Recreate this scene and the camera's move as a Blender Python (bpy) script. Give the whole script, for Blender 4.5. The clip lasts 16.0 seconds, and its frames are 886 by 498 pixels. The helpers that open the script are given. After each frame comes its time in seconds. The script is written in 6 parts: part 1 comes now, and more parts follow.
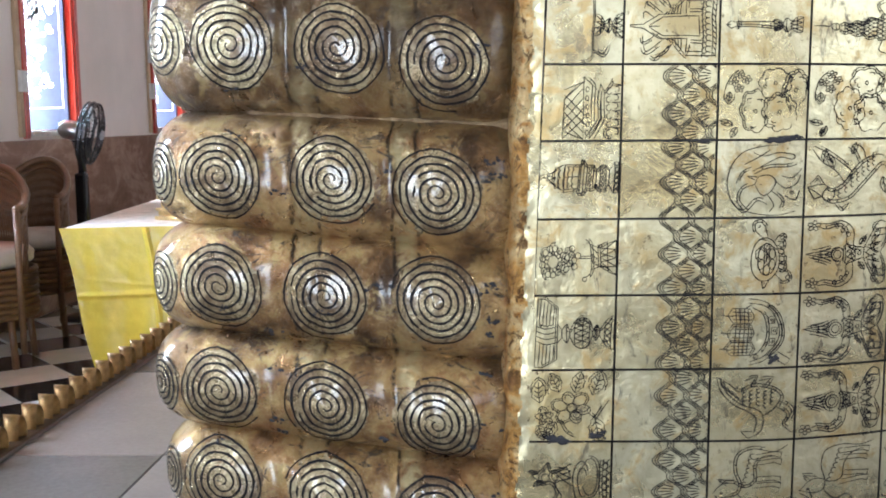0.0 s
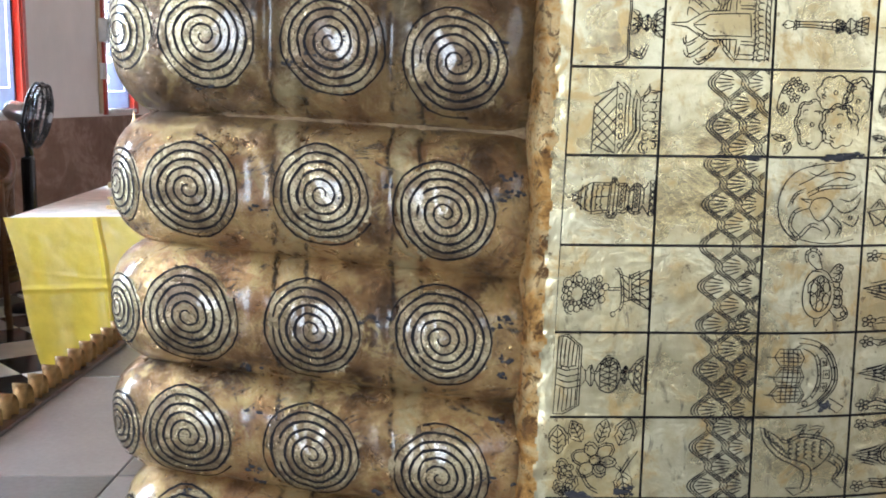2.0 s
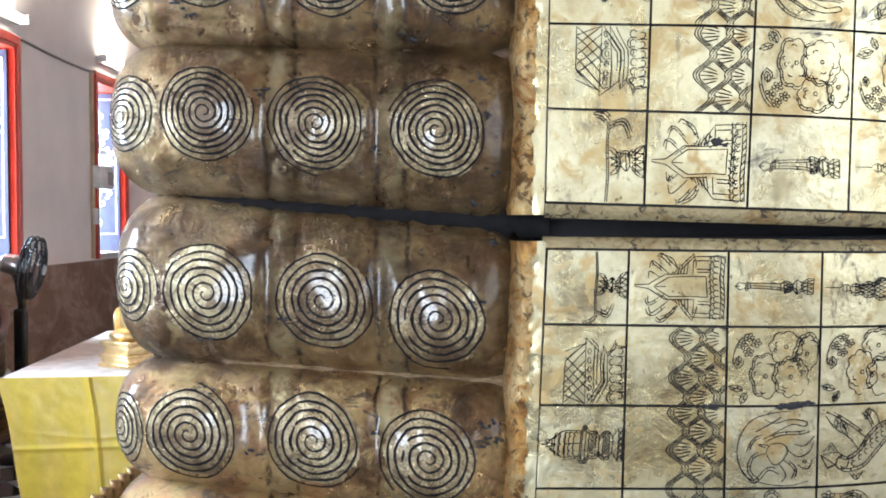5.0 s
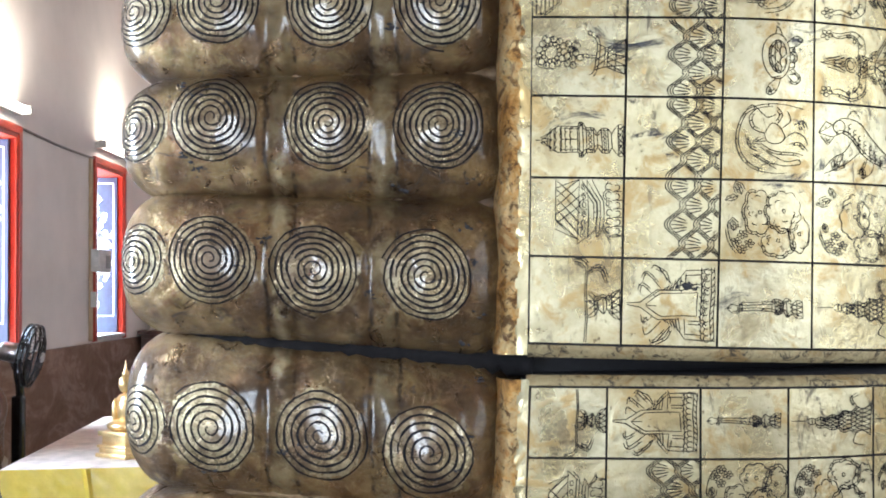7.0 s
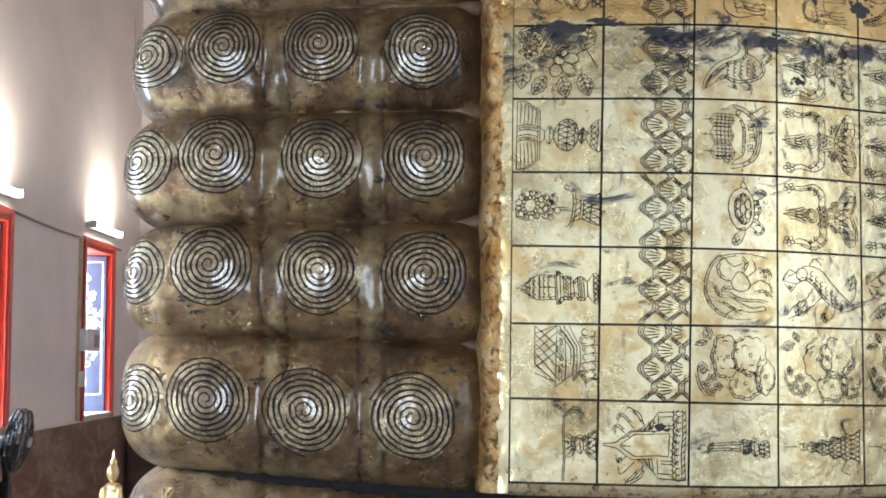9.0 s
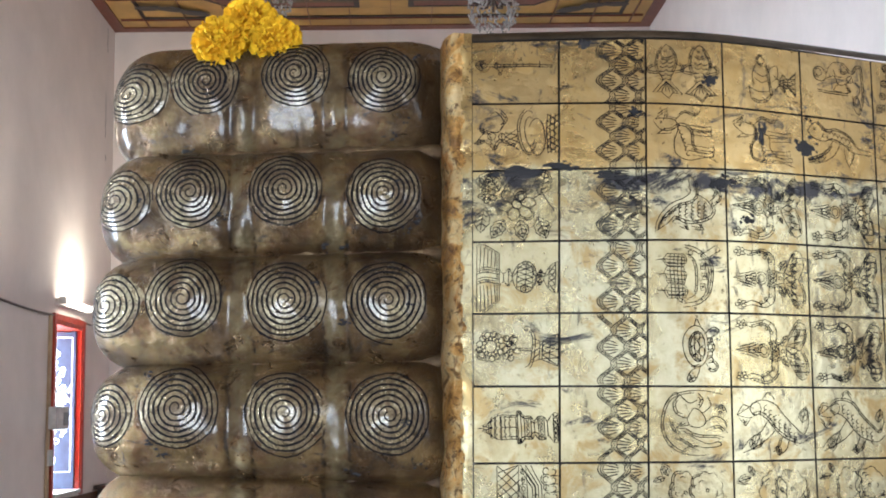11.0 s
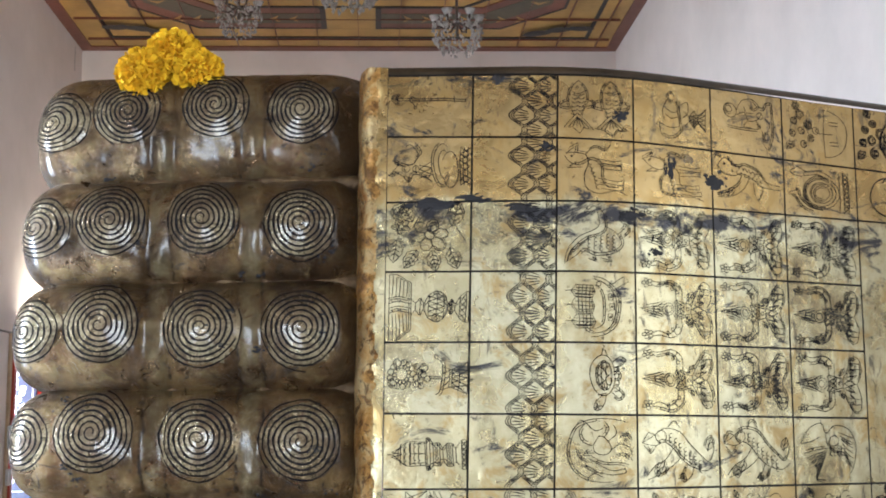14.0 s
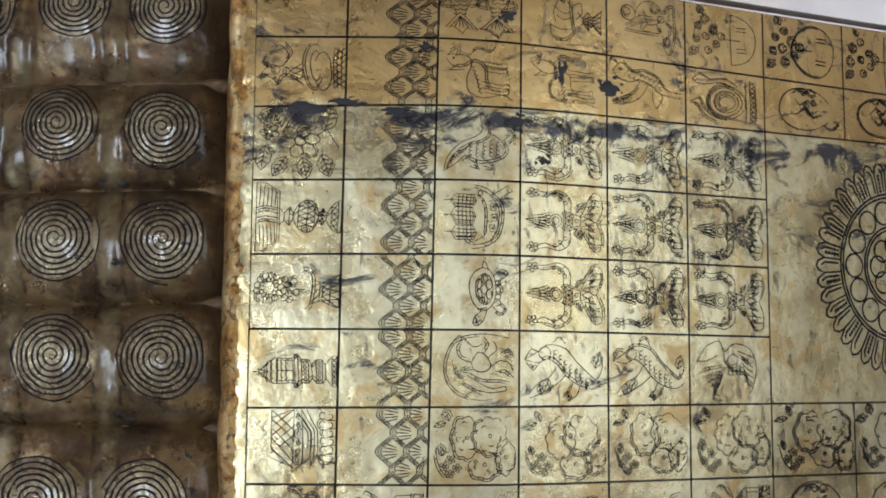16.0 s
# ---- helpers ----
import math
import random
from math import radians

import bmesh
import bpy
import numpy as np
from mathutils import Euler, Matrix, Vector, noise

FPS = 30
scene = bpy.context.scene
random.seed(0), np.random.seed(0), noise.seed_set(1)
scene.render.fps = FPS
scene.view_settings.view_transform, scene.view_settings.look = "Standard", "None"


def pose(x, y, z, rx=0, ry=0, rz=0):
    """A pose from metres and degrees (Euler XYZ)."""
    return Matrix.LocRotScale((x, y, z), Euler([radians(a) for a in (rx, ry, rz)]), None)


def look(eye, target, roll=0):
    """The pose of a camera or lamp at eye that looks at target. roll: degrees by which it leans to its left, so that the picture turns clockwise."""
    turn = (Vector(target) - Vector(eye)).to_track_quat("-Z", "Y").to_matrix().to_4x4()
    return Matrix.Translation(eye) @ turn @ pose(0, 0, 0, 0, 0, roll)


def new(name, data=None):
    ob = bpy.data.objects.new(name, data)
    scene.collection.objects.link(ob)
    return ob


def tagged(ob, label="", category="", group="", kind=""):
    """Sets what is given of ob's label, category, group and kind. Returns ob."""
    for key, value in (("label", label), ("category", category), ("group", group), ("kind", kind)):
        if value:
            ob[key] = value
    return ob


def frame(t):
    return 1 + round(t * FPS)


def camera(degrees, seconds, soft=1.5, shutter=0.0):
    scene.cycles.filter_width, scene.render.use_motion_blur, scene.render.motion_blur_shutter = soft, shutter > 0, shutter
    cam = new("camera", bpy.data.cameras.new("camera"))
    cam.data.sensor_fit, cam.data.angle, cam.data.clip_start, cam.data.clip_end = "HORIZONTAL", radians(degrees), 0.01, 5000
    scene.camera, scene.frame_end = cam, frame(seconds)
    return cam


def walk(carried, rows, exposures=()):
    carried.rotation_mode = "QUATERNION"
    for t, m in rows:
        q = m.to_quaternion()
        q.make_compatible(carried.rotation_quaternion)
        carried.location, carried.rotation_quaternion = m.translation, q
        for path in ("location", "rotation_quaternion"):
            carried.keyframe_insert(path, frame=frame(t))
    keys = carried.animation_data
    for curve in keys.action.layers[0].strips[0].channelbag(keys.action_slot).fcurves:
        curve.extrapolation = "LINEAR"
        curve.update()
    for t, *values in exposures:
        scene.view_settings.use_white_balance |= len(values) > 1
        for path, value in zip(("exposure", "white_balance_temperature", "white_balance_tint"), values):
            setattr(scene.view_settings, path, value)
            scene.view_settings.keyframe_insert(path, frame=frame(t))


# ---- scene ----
cam = camera(42.7, 16.0, soft=1.9)
EXPOSURES = [(0.0, 0.40, 5650, 8), (4.5, 0.42, 5650, 8), (7.5, 0.29, 5650, 8), (8.5, 0.20, 5650, 8), (12.5, 0.09, 5780, 8), (14.5, -0.08, 5780, 8), (16.0, -0.26, 5780, 8)]
PATH = [
    (0, (0.023, 0.004, 1.282), (-0.087, 1.988, 1.056), -1.1),
    (0.5, (-0.032, 0.175, 1.27), (-0.103, 2.158, 1.018), -0.3),
    (1, (-0.062, 0.243, 1.265), (-0.112, 2.223, 0.988), -0.1),
    (1.5, (-0.067, 0.253, 1.284), (-0.103, 2.233, 1.001), 0.1),
    (2, (-0.066, 0.246, 1.317), (-0.091, 2.229, 1.06), -0.1),
    (2.5, (-0.069, 0.234, 1.348), (-0.095, 2.22, 1.115), -0.2),
    (3, (-0.054, 0.211, 1.387), (-0.072, 2.201, 1.19), -0.1),
    (3.5, (-0.054, 0.192, 1.418), (-0.068, 2.186, 1.254), -0.5),
    (4, (-0.051, 0.17, 1.45), (-0.06, 2.167, 1.328), -0.5),
    (4.5, (-0.057, 0.153, 1.481), (-0.061, 2.151, 1.4), -0.3),
    (7, (-0.048, 0.015, 1.619), (-0.041, 2.013, 1.696), -0.6),
    (7.5, (-0.043, -0.022, 1.647), (-0.033, 1.975, 1.755), -0.5),
    (8, (-0.043, -0.058, 1.679), (-0.031, 1.938, 1.813), -0.3),
    (8.5, (-0.045, -0.079, 1.709), (-0.026, 1.914, 1.874), -0.3),
    (11, (-0.024, -0.159, 1.877), (0.055, 1.819, 2.168), -1.4),
    (11.5, (-0.027, -0.192, 1.91), (0.06, 1.781, 2.228), -1.3),
    (12, (-0.018, -0.212, 1.915), (0.078, 1.757, 2.251), -1.6),
    (12.5, (-0.026, -0.222, 1.913), (0.074, 1.746, 2.258), -1.5),
    (13, (-0.015, -0.229, 1.918), (0.095, 1.736, 2.271), -1.2),
    (13.5, (0.018, -0.227, 1.905), (0.132, 1.741, 2.245), -1.2),
    (14, (0.083, -0.21, 1.886), (0.206, 1.76, 2.21), -1.1),
    (14.5, (0.14, -0.178, 1.866), (0.261, 1.798, 2.154), -1.0),
    (15, (0.195, -0.123, 1.843), (0.33, 1.855, 2.102), -1.3),
    (15.5, (0.24, -0.1, 1.845), (0.387, 1.881, 2.077), -1.3),
    (16, (0.274, -0.106, 1.836), (0.427, 1.875, 2.064), -1.2),
]
walk(cam, [(t, look(eye, target, roll)) for t, eye, target, roll in PATH], EXPOSURES)


# ---- world and light ----
world = bpy.data.worlds.new("world")
scene.world = world
world.use_nodes = True
wn = world.node_tree
sky = wn.nodes.new("ShaderNodeTexSky")
sky.sky_type = 'NISHITA'
sky.sun_disc = False
sky.sun_elevation = radians(48)
sky.sun_rotation = radians(200)
wn.nodes["Background"].inputs["Strength"].default_value = 0.10
wn.links.new(sky.outputs["Color"], wn.nodes["Background"].inputs["Color"])


def area_lamp(name, m, sx, sy, watts, colour):
    data = bpy.data.lights.new(name, "AREA")
    data.shape, data.size, data.size_y, data.energy, data.color = "RECTANGLE", sx, sy, watts, colour
    ob = new(name, data)
    ob.matrix_world = m
    return ob


# The room: walls at x = XW and XE, from the doorway behind the eye (YS) to the far wall (YN).
XW, XE, YS, YN, ZC = -3.18, 2.92, -4.5, 12.30, 6.27
WIN_Y = [2.33, 5.14, 7.95, 10.76]       # near edges' pitch 2.77
WIN_W, WIN_Z0, WIN_Z1 = 0.90, 1.23, 2.83
DAY = (0.80, 0.90, 1.0)
WARM = (1.0, 0.86, 0.66)
for y in WIN_Y:
    area_lamp("window_daylight", look((XW - 1.10, y - 0.05, 2.10), (XW + 2, y + 0.10, 1.95)), 1.1, 1.9, 480, DAY)
    area_lamp("sconce_light", look((XW + 0.13, y + 0.02, 3.06), (XW + 0.10, y, 5.0)), 0.10, 0.80, 34, WARM)
area_lamp("south_doorway_daylight", look((-2.05, YS - 0.1, 1.6), (-1.0, 3, 1.6)), 1.3, 2.7, 260, (0.92, 0.96, 1.0))
# unseen fill lamp, added to brighten the flat part of the soles
area_lamp("south_fill_light", look((2.0, YS - 0.1, 2.35), (0.9, 3, 2.0)), 1.2, 2.2, 48, (0.94, 0.97, 1.0))
area_lamp("east_window_daylight", look((XE + 0.1, -0.35, 2.2), (0.2, 0.0, 2.0)), 2.3, 1.7, 40, (1.0, 0.985, 0.95))

# ---- materials ----


class Mat:
    """A procedural material under construction."""

    def __init__(self, name, rough=0.5, metal=0.0, spec=0.5):
        self.m = bpy.data.materials.new(name)
        self.m.use_nodes = True
        self.t = self.m.node_tree
        self.b = self.t.nodes["Principled BSDF"]
        self.b.inputs["Roughness"].default_value = rough
        self.b.inputs["Metallic"].default_value = metal
        self.b.inputs["Specular IOR Level"].default_value = spec
        self.co = self.n("ShaderNodeTexCoord").outputs["Object"]

    def n(self, kind):
        return self.t.nodes.new(kind)

    def link(self, a, b):
        self.t.links.new(a, b)

    def put(self, socket, value):
        if hasattr(value, "is_linked"):
            self.link(value, socket)
        else:
            socket.default_value = value

    def noise(self, scale, detail=6, rough=0.6, stretch=(1, 1, 1), warp=0.0):
        mp = self.n("ShaderNodeMapping")
        mp.inputs["Scale"].default_value = stretch
        self.link(self.co, mp.inputs["Vector"])
        t = self.n("ShaderNodeTexNoise")
        t.inputs["Scale"].default_value, t.inputs["Detail"].default_value = scale, detail
        t.inputs["Roughness"].default_value, t.inputs["Distortion"].default_value = rough, warp
        self.link(mp.outputs["Vector"], t.inputs["Vector"])
        return t.outputs["Fac"]

    def ramp(self, fac, stops):
        r = self.n("ShaderNodeValToRGB")
        el = r.color_ramp.elements
        while len(el) < len(stops):
            el.new(0.5)
        for e, (p, c) in zip(el, stops):
            e.position = p
            e.color = (*c, 1) if isinstance(c, tuple) else (c, c, c, 1)
        self.put(r.inputs["Fac"], fac)
        return r.outputs["Color"]

    def mix(self, fac, a, b, how="MIX"):
        x = self.n("ShaderNodeMix")
        x.data_type, x.blend_type = "RGBA", how
        self.put(x.inputs["Factor"], fac)
        for s, v in ((x.inputs[6], a), (x.inputs[7], b)):
            self.put(s, (*v, 1) if isinstance(v, tuple) else v)
        return x.outputs[2]

    def math(self, op, a, b=0.0, c=0.0):
        x = self.n("ShaderNodeMath")
        x.operation = op
        for s, v in zip(x.inputs, (a, b, c)):
            self.put(s, v)
        return x.outputs[0]

    def xyz(self):
        s = self.n("ShaderNodeSeparateXYZ")
        self.link(self.co, s.inputs[0])
        return s.outputs

    def pick(self):
        return self.n("ShaderNodeObjectInfo").outputs["Random"]

    def done(self, colour, rough=None, bumps=(), metal=None):
        self.put(self.b.inputs["Base Color"], (*colour, 1) if isinstance(colour, tuple) else colour)
        if rough is not None:
            self.put(self.b.inputs["Roughness"], rough)
        if metal is not None:
            self.put(self.b.inputs["Metallic"], metal)
        last = None
        for height, strength, dist in bumps:
            bp = self.n("ShaderNodeBump")
            bp.inputs["Strength"].default_value, bp.inputs["Distance"].default_value = strength, dist
            self.link(height, bp.inputs["Height"])
            if last:
                self.link(last, bp.inputs["Normal"])
            last = bp.outputs["Normal"]
        if last:
            self.link(last, self.b.inputs["Normal"])
        return self.m


def plain(name, colour, rough=0.5, metal=0.0, vary=0.25, scale=14.0, bump=0.15):
    """A quiet surface: one colour with soft blotches and a fine grain."""
    k = Mat(name, rough, metal)
    big, fine = k.noise(scale), k.noise(scale * 12, 3)
    lo = tuple(c * (1 - vary) for c in colour)
    hi = tuple(min(1, c * (1 + vary * 0.5)) for c in colour)
    return k.done(k.mix(k.ramp(big, [(0.3, 0.0), (0.7, 1.0)]), lo, hi), k.ramp(fine, [(0.2, max(0.02, rough - 0.08)), (0.8, min(1, rough + 0.08))]), [(fine, bump, 0.002)])


def sole_gold():
    k = Mat("worn_sole_gilding", 0.36, 0.75)
    x, y, z = k.xyz()
    cloud = k.noise(5.0, 8, 0.62)
    blot = k.noise(17.0, 6, 0.7, warp=0.6)
    fine = k.noise(120.0, 4, 0.7)
    col = k.ramp(cloud, [(0.34, (0.20, 0.155, 0.085)), (0.43, (0.39, 0.34, 0.20)), (0.54, (0.52, 0.48, 0.32)), (0.66, (0.34, 0.27, 0.14))])
    col = k.mix(k.math("MULTIPLY", k.pick(), 0.30), col, (0.42, 0.31, 0.10))
    crumple = k.noise(38.0, 5, 0.65, warp=1.2)
    worn = k.ramp(blot, [(0.52, 0.0), (0.63, 0.85)])
    specks = k.ramp(k.noise(62.0, 4, 0.7), [(0.62, 0.0), (0.67, 0.9)])
    col = k.mix(worn, col, (0.38, 0.265, 0.105))
    # the strip above the seam carries a browner varnish
    amber = k.ramp(k.math("ADD", k.math("SUBTRACT", z, 2.29), k.math("MULTIPLY", k.math("SUBTRACT", blot, 0.5), 0.06)), [(0.0, 0.0), (0.02, 0.80)])
    col = k.mix(amber, col, (0.40, 0.255, 0.085))
    # black lacquer showing through along the old seam, and in scattered smears
    seam = k.math("MULTIPLY", k.math("ABSOLUTE", k.math("SUBTRACT", z, 2.275)), 12.0)
    smear = k.noise(11.0, 7, 0.72, stretch=(0.8, 1, 1.6), warp=0.8)
    dark = k.ramp(k.math("SUBTRACT", smear, k.math("MINIMUM", k.math("MULTIPLY", seam, 0.20), k.ramp(k.math("MULTIPLY", z, 0.4), [(0.60, 0.20), (0.84, 0.125)]))), [(0.45, 0.0), (0.53, 1.0)])
    col = k.mix(k.math("MULTIPLY", specks, k.ramp(cloud, [(0.45, 0.0), (0.6, 1.0)])), col, (0.11, 0.08, 0.045))
    smudge = k.ramp(k.noise(30.0, 6, 0.72, stretch=(1.5, 1, 0.55), warp=0.5), [(0.565, 0.0), (0.64, 0.85)])
    col = k.mix(k.math("MULTIPLY", smudge, k.ramp(k.noise(3.2, 4), [(0.38, 0.15), (0.58, 1.0)])), col, (0.10, 0.085, 0.065))
    col = k.mix(dark, col, (0.030, 0.027, 0.03))
    rough = k.math("ADD", k.ramp(cloud, [(0.38, 0.22), (0.62, 0.36)]), k.math("MULTIPLY", worn, 0.15))
    return k.done(col, rough, [(cloud, 0.5, 0.014), (blot, 0.45, 0.004), (crumple, 0.15, 0.0012), (fine, 0.12, 0.001)], k.math("SUBTRACT", 0.80, k.math("MULTIPLY", dark, 0.5)))


def toe_bronze():
    k = Mat("worn_toe_gilding", 0.3, 0.7)
    x, y, z = k.xyz()
    cloud = k.noise(7.0, 8, 0.62)
    blot = k.noise(26.0, 7, 0.72, warp=0.7)
    fine = k.noise(150.0, 4, 0.7)
    col = k.ramp(cloud, [(0.36, (0.08, 0.045, 0.022)), (0.45, (0.25, 0.145, 0.062)), (0.52, (0.46, 0.315, 0.135)), (0.59, (0.32, 0.175, 0.072)), (0.67, (0.15, 0.08, 0.036))])
    col = k.mix(k.ramp(blot, [(0.54, 0.0), (0.61, 0.8)]), col, (0.46, 0.34, 0.145))
    dark = k.ramp(k.noise(21.0, 9, 0.78, stretch=(1, 1, 1.7), warp=1.3), [(0.38, 0.92), (0.44, 0.0)])
    col = k.mix(dark, col, (0.035, 0.025, 0.018))
    # rubbed gilding along the joints, with cracked creases on both sides of each
    wob = k.math("MULTIPLY", k.math("SUBTRACT", k.noise(14.0, 5, 0.7), 0.5), 0.030)
    for c in (-0.300, -0.135):
        d = k.math("ABSOLUTE", k.math("SUBTRACT", k.math("ADD", x, wob), c))
        rub = k.ramp(k.math("MULTIPLY", d, 20.0), [(0.22, 0.9), (0.42, 0.0)])
        rub = k.math("MULTIPLY", rub, k.ramp(blot, [(0.43, 0.05), (0.56, 1.0)]))
        col = k.mix(rub, col, (0.44, 0.36, 0.19))
        crack = k.ramp(k.math("ABSOLUTE", k.math("SUBTRACT", k.math("MULTIPLY", d, 20.0), 0.44)), [(0.03, 0.95), (0.09, 0.0)])
        col = k.mix(k.math("MULTIPLY", crack, k.ramp(k.noise(19.0, 6, 0.75, warp=0.6), [(0.46, 0.0), (0.56, 1.0)])), col, (0.022, 0.016, 0.012))
    # black lacquer at the roots, with the crease's shade beside the rim painted in
    root = k.ramp(k.math("ADD", k.math("MULTIPLY", x, 10.0), k.math("MULTIPLY", k.math("SUBTRACT", blot, 0.5), 2.4)), [(0.15, 0.0), (0.55, 0.8)])
    col = k.mix(root, col, (0.07, 0.045, 0.026))
    # the colour darkens with height, most near z = 1.5 and at the top
    height_dark = k.ramp(k.math("MULTIPLY", z, 0.4), [(0.47, 0.0), (0.55, 0.75), (0.60, 1.0), (0.67, 0.68), (0.95, 0.95)])
    height_dark = k.math("MULTIPLY", height_dark, k.ramp(k.noise(8.0, 7, 0.7, stretch=(1, 1, 1.5), warp=0.7), [(0.38, 0.95), (0.60, 0.55)]))
    col = k.mix(height_dark, col, (0.055, 0.034, 0.017))
    k.b.inputs["Coat Weight"].default_value, k.b.inputs["Coat Roughness"].default_value = 0.45, 0.16
    return k.done(col, k.ramp(blot, [(0.3, 0.22), (0.7, 0.42)]), [(cloud, 0.6, 0.024), (blot, 0.9, 0.010), (k.noise(42.0, 6, 0.75, warp=1.6), 0.8, 0.007), (k.noise(90.0, 5, 0.7, warp=1.0), 0.7, 0.004), (fine, 0.25, 0.001)], k.math("SUBTRACT", 0.82, k.math("MULTIPLY", dark, 0.5)))


SOLE = sole_gold()
TOE = toe_bronze()


def rubbed():
    k = Mat("rubbed_gilding", 0.25, 0.6)
    x, y, z = k.xyz()
    blot, big, fine = k.noise(34, 7, 0.72, warp=0.8), k.noise(9, 6, 0.65), k.noise(160, 3)
    col = k.ramp(big, [(0.38, (0.14, 0.095, 0.050)), (0.48, (0.31, 0.235, 0.125)), (0.60, (0.47, 0.39, 0.23))])
    col = k.mix(k.ramp(blot, [(0.50, 0.0), (0.60, 0.85)]), col, (0.12, 0.075, 0.038))
    col = k.mix(k.ramp(k.math("MULTIPLY", z, 0.4), [(0.60, 0.0), (0.95, 0.40)]), col, (0.075, 0.055, 0.038))
    k.b.inputs["Coat Weight"].default_value, k.b.inputs["Coat Roughness"].default_value = 0.6, 0.14
    return k.done(col, k.ramp(blot, [(0.3, 0.20), (0.7, 0.38)]), [(big, 0.35, 0.014), (blot, 0.8, 0.008), (k.noise(80, 5, 0.7, warp=1.0), 0.6, 0.003), (fine, 0.15, 0.001)])


BAND = rubbed()


def joint_gilding():
    k = Mat("dull_joint_gilding", 0.42, 0.55)
    blot, big, fine = k.noise(45, 7, 0.75, warp=1.0), k.noise(16, 6, 0.7), k.noise(160, 3)
    col = k.ramp(big, [(0.38, (0.06, 0.036, 0.02)), (0.5, (0.13, 0.085, 0.042)), (0.62, (0.24, 0.17, 0.09))])
    col = k.mix(k.ramp(blot, [(0.50, 0.0), (0.58, 0.9)]), col, (0.13, 0.075, 0.035))
    return k.done(col, k.ramp(blot, [(0.3, 0.32), (0.7, 0.5)]), [(big, 0.5, 0.01), (blot, 0.8, 0.005), (fine, 0.15, 0.001)])


JOINT = joint_gilding()


def rim_gilding():
    k = Mat("flaking_rim_gilding", 0.4, 0.65)
    big, blot, fine = k.noise(13, 7, 0.7, warp=0.5), k.noise(45, 7, 0.75, warp=0.8), k.noise(170, 3)
    col = k.ramp(big, [(0.38, (0.24, 0.12, 0.038)), (0.46, (0.60, 0.33, 0.09)), (0.55, (0.70, 0.54, 0.27)), (0.63, (0.48, 0.22, 0.05))])
    col = k.mix(k.ramp(blot, [(0.53, 0.0), (0.57, 0.9)]), col, (0.13, 0.066, 0.026))
    return k.done(col, k.ramp(blot, [(0.3, 0.28), (0.7, 0.5)]), [(big, 0.8, 0.02), (blot, 0.9, 0.010), (fine, 0.2, 0.001)])


RIM = rim_gilding()


def flecked_border():
    k = Mat("black_flecked_border", 0.45, 0.5)
    big, blot, fine = k.noise(12, 7, 0.7, warp=0.8), k.noise(48, 7, 0.75, warp=1.0), k.noise(170, 3)
    col = k.ramp(big, [(0.36, (0.20, 0.145, 0.065)), (0.52, (0.46, 0.38, 0.21)), (0.64, (0.30, 0.20, 0.08))])
    col = k.mix(k.ramp(blot, [(0.53, 0.0), (0.60, 0.9)]), col, (0.045, 0.036, 0.030))
    return k.done(col, k.ramp(blot, [(0.3, 0.35), (0.7, 0.6)]), [(big, 0.6, 0.012), (blot, 0.9, 0.006), (fine, 0.2, 0.001)])


FLECKED = flecked_border()
LACQUER = plain("black_lacquer", (0.014, 0.013, 0.016), 0.62, 0.0, 0.4, 30, 0.3)
GAP_BLACK = plain("matt_black_gap_filling", (0.010, 0.009, 0.010), 0.8, 0.0, 0.5, 40, 0.8)
GAP_BLACK.node_tree.nodes["Principled BSDF"].inputs["Specular IOR Level"].default_value = 0.2
OLD_LACQUER = plain("brown_black_lacquer", (0.06, 0.042, 0.025), 0.35, 0.2, 0.6, 20, 0.4)


def ink():
    k = Mat("engraved_black_line", 0.85, 0.0, 0.12)
    return k.done(k.ramp(k.noise(60), [(0.3, (0.008, 0.007, 0.008)), (0.7, (0.016, 0.014, 0.015))]))


LINE = ink()
PLASTER = plain("pale_pink_plaster", (0.70, 0.62, 0.57), 0.75, 0.0, 0.10, 1.6, 0.12)
GREY_STONE = plain("grey_stone_slab", (0.10, 0.093, 0.085), 0.35, 0.0, 0.25, 5, 0.1)
PALE_STONE = plain("pale_stone_slab", (0.22, 0.19, 0.17), 0.4, 0.0, 0.15, 5, 0.1)
DARK_WOOD = plain("dark_brown_wood", (0.055, 0.028, 0.016), 0.4, 0.0, 0.4, 9, 0.2)
RED_PAINT = plain("red_gloss_paint", (0.42, 0.035, 0.012), 0.3, 0.0, 0.2, 10, 0.1)
BLUE_LACQUER = plain("dark_blue_lacquer", (0.020, 0.028, 0.055), 0.45, 0.0, 0.3, 12, 0.1)
PALE_INLAY = plain("pale_shell_inlay", (0.66, 0.68, 0.66), 0.3, 0.0, 0.2, 40, 0.1)
WHITE_TILE = plain("white_floor_tile", (0.72, 0.72, 0.70), 0.18, 0.0, 0.12, 6, 0.03)
BLACK_TILE = plain("black_floor_tile", (0.018, 0.018, 0.02), 0.16, 0.0, 0.3, 6, 0.03)
GROUT = plain("floor_grout", (0.10, 0.09, 0.085), 0.8)
GOLD = plain("bright_gold_leaf", (0.80, 0.60, 0.29), 0.3, 0.9, 0.2, 20, 0.2)


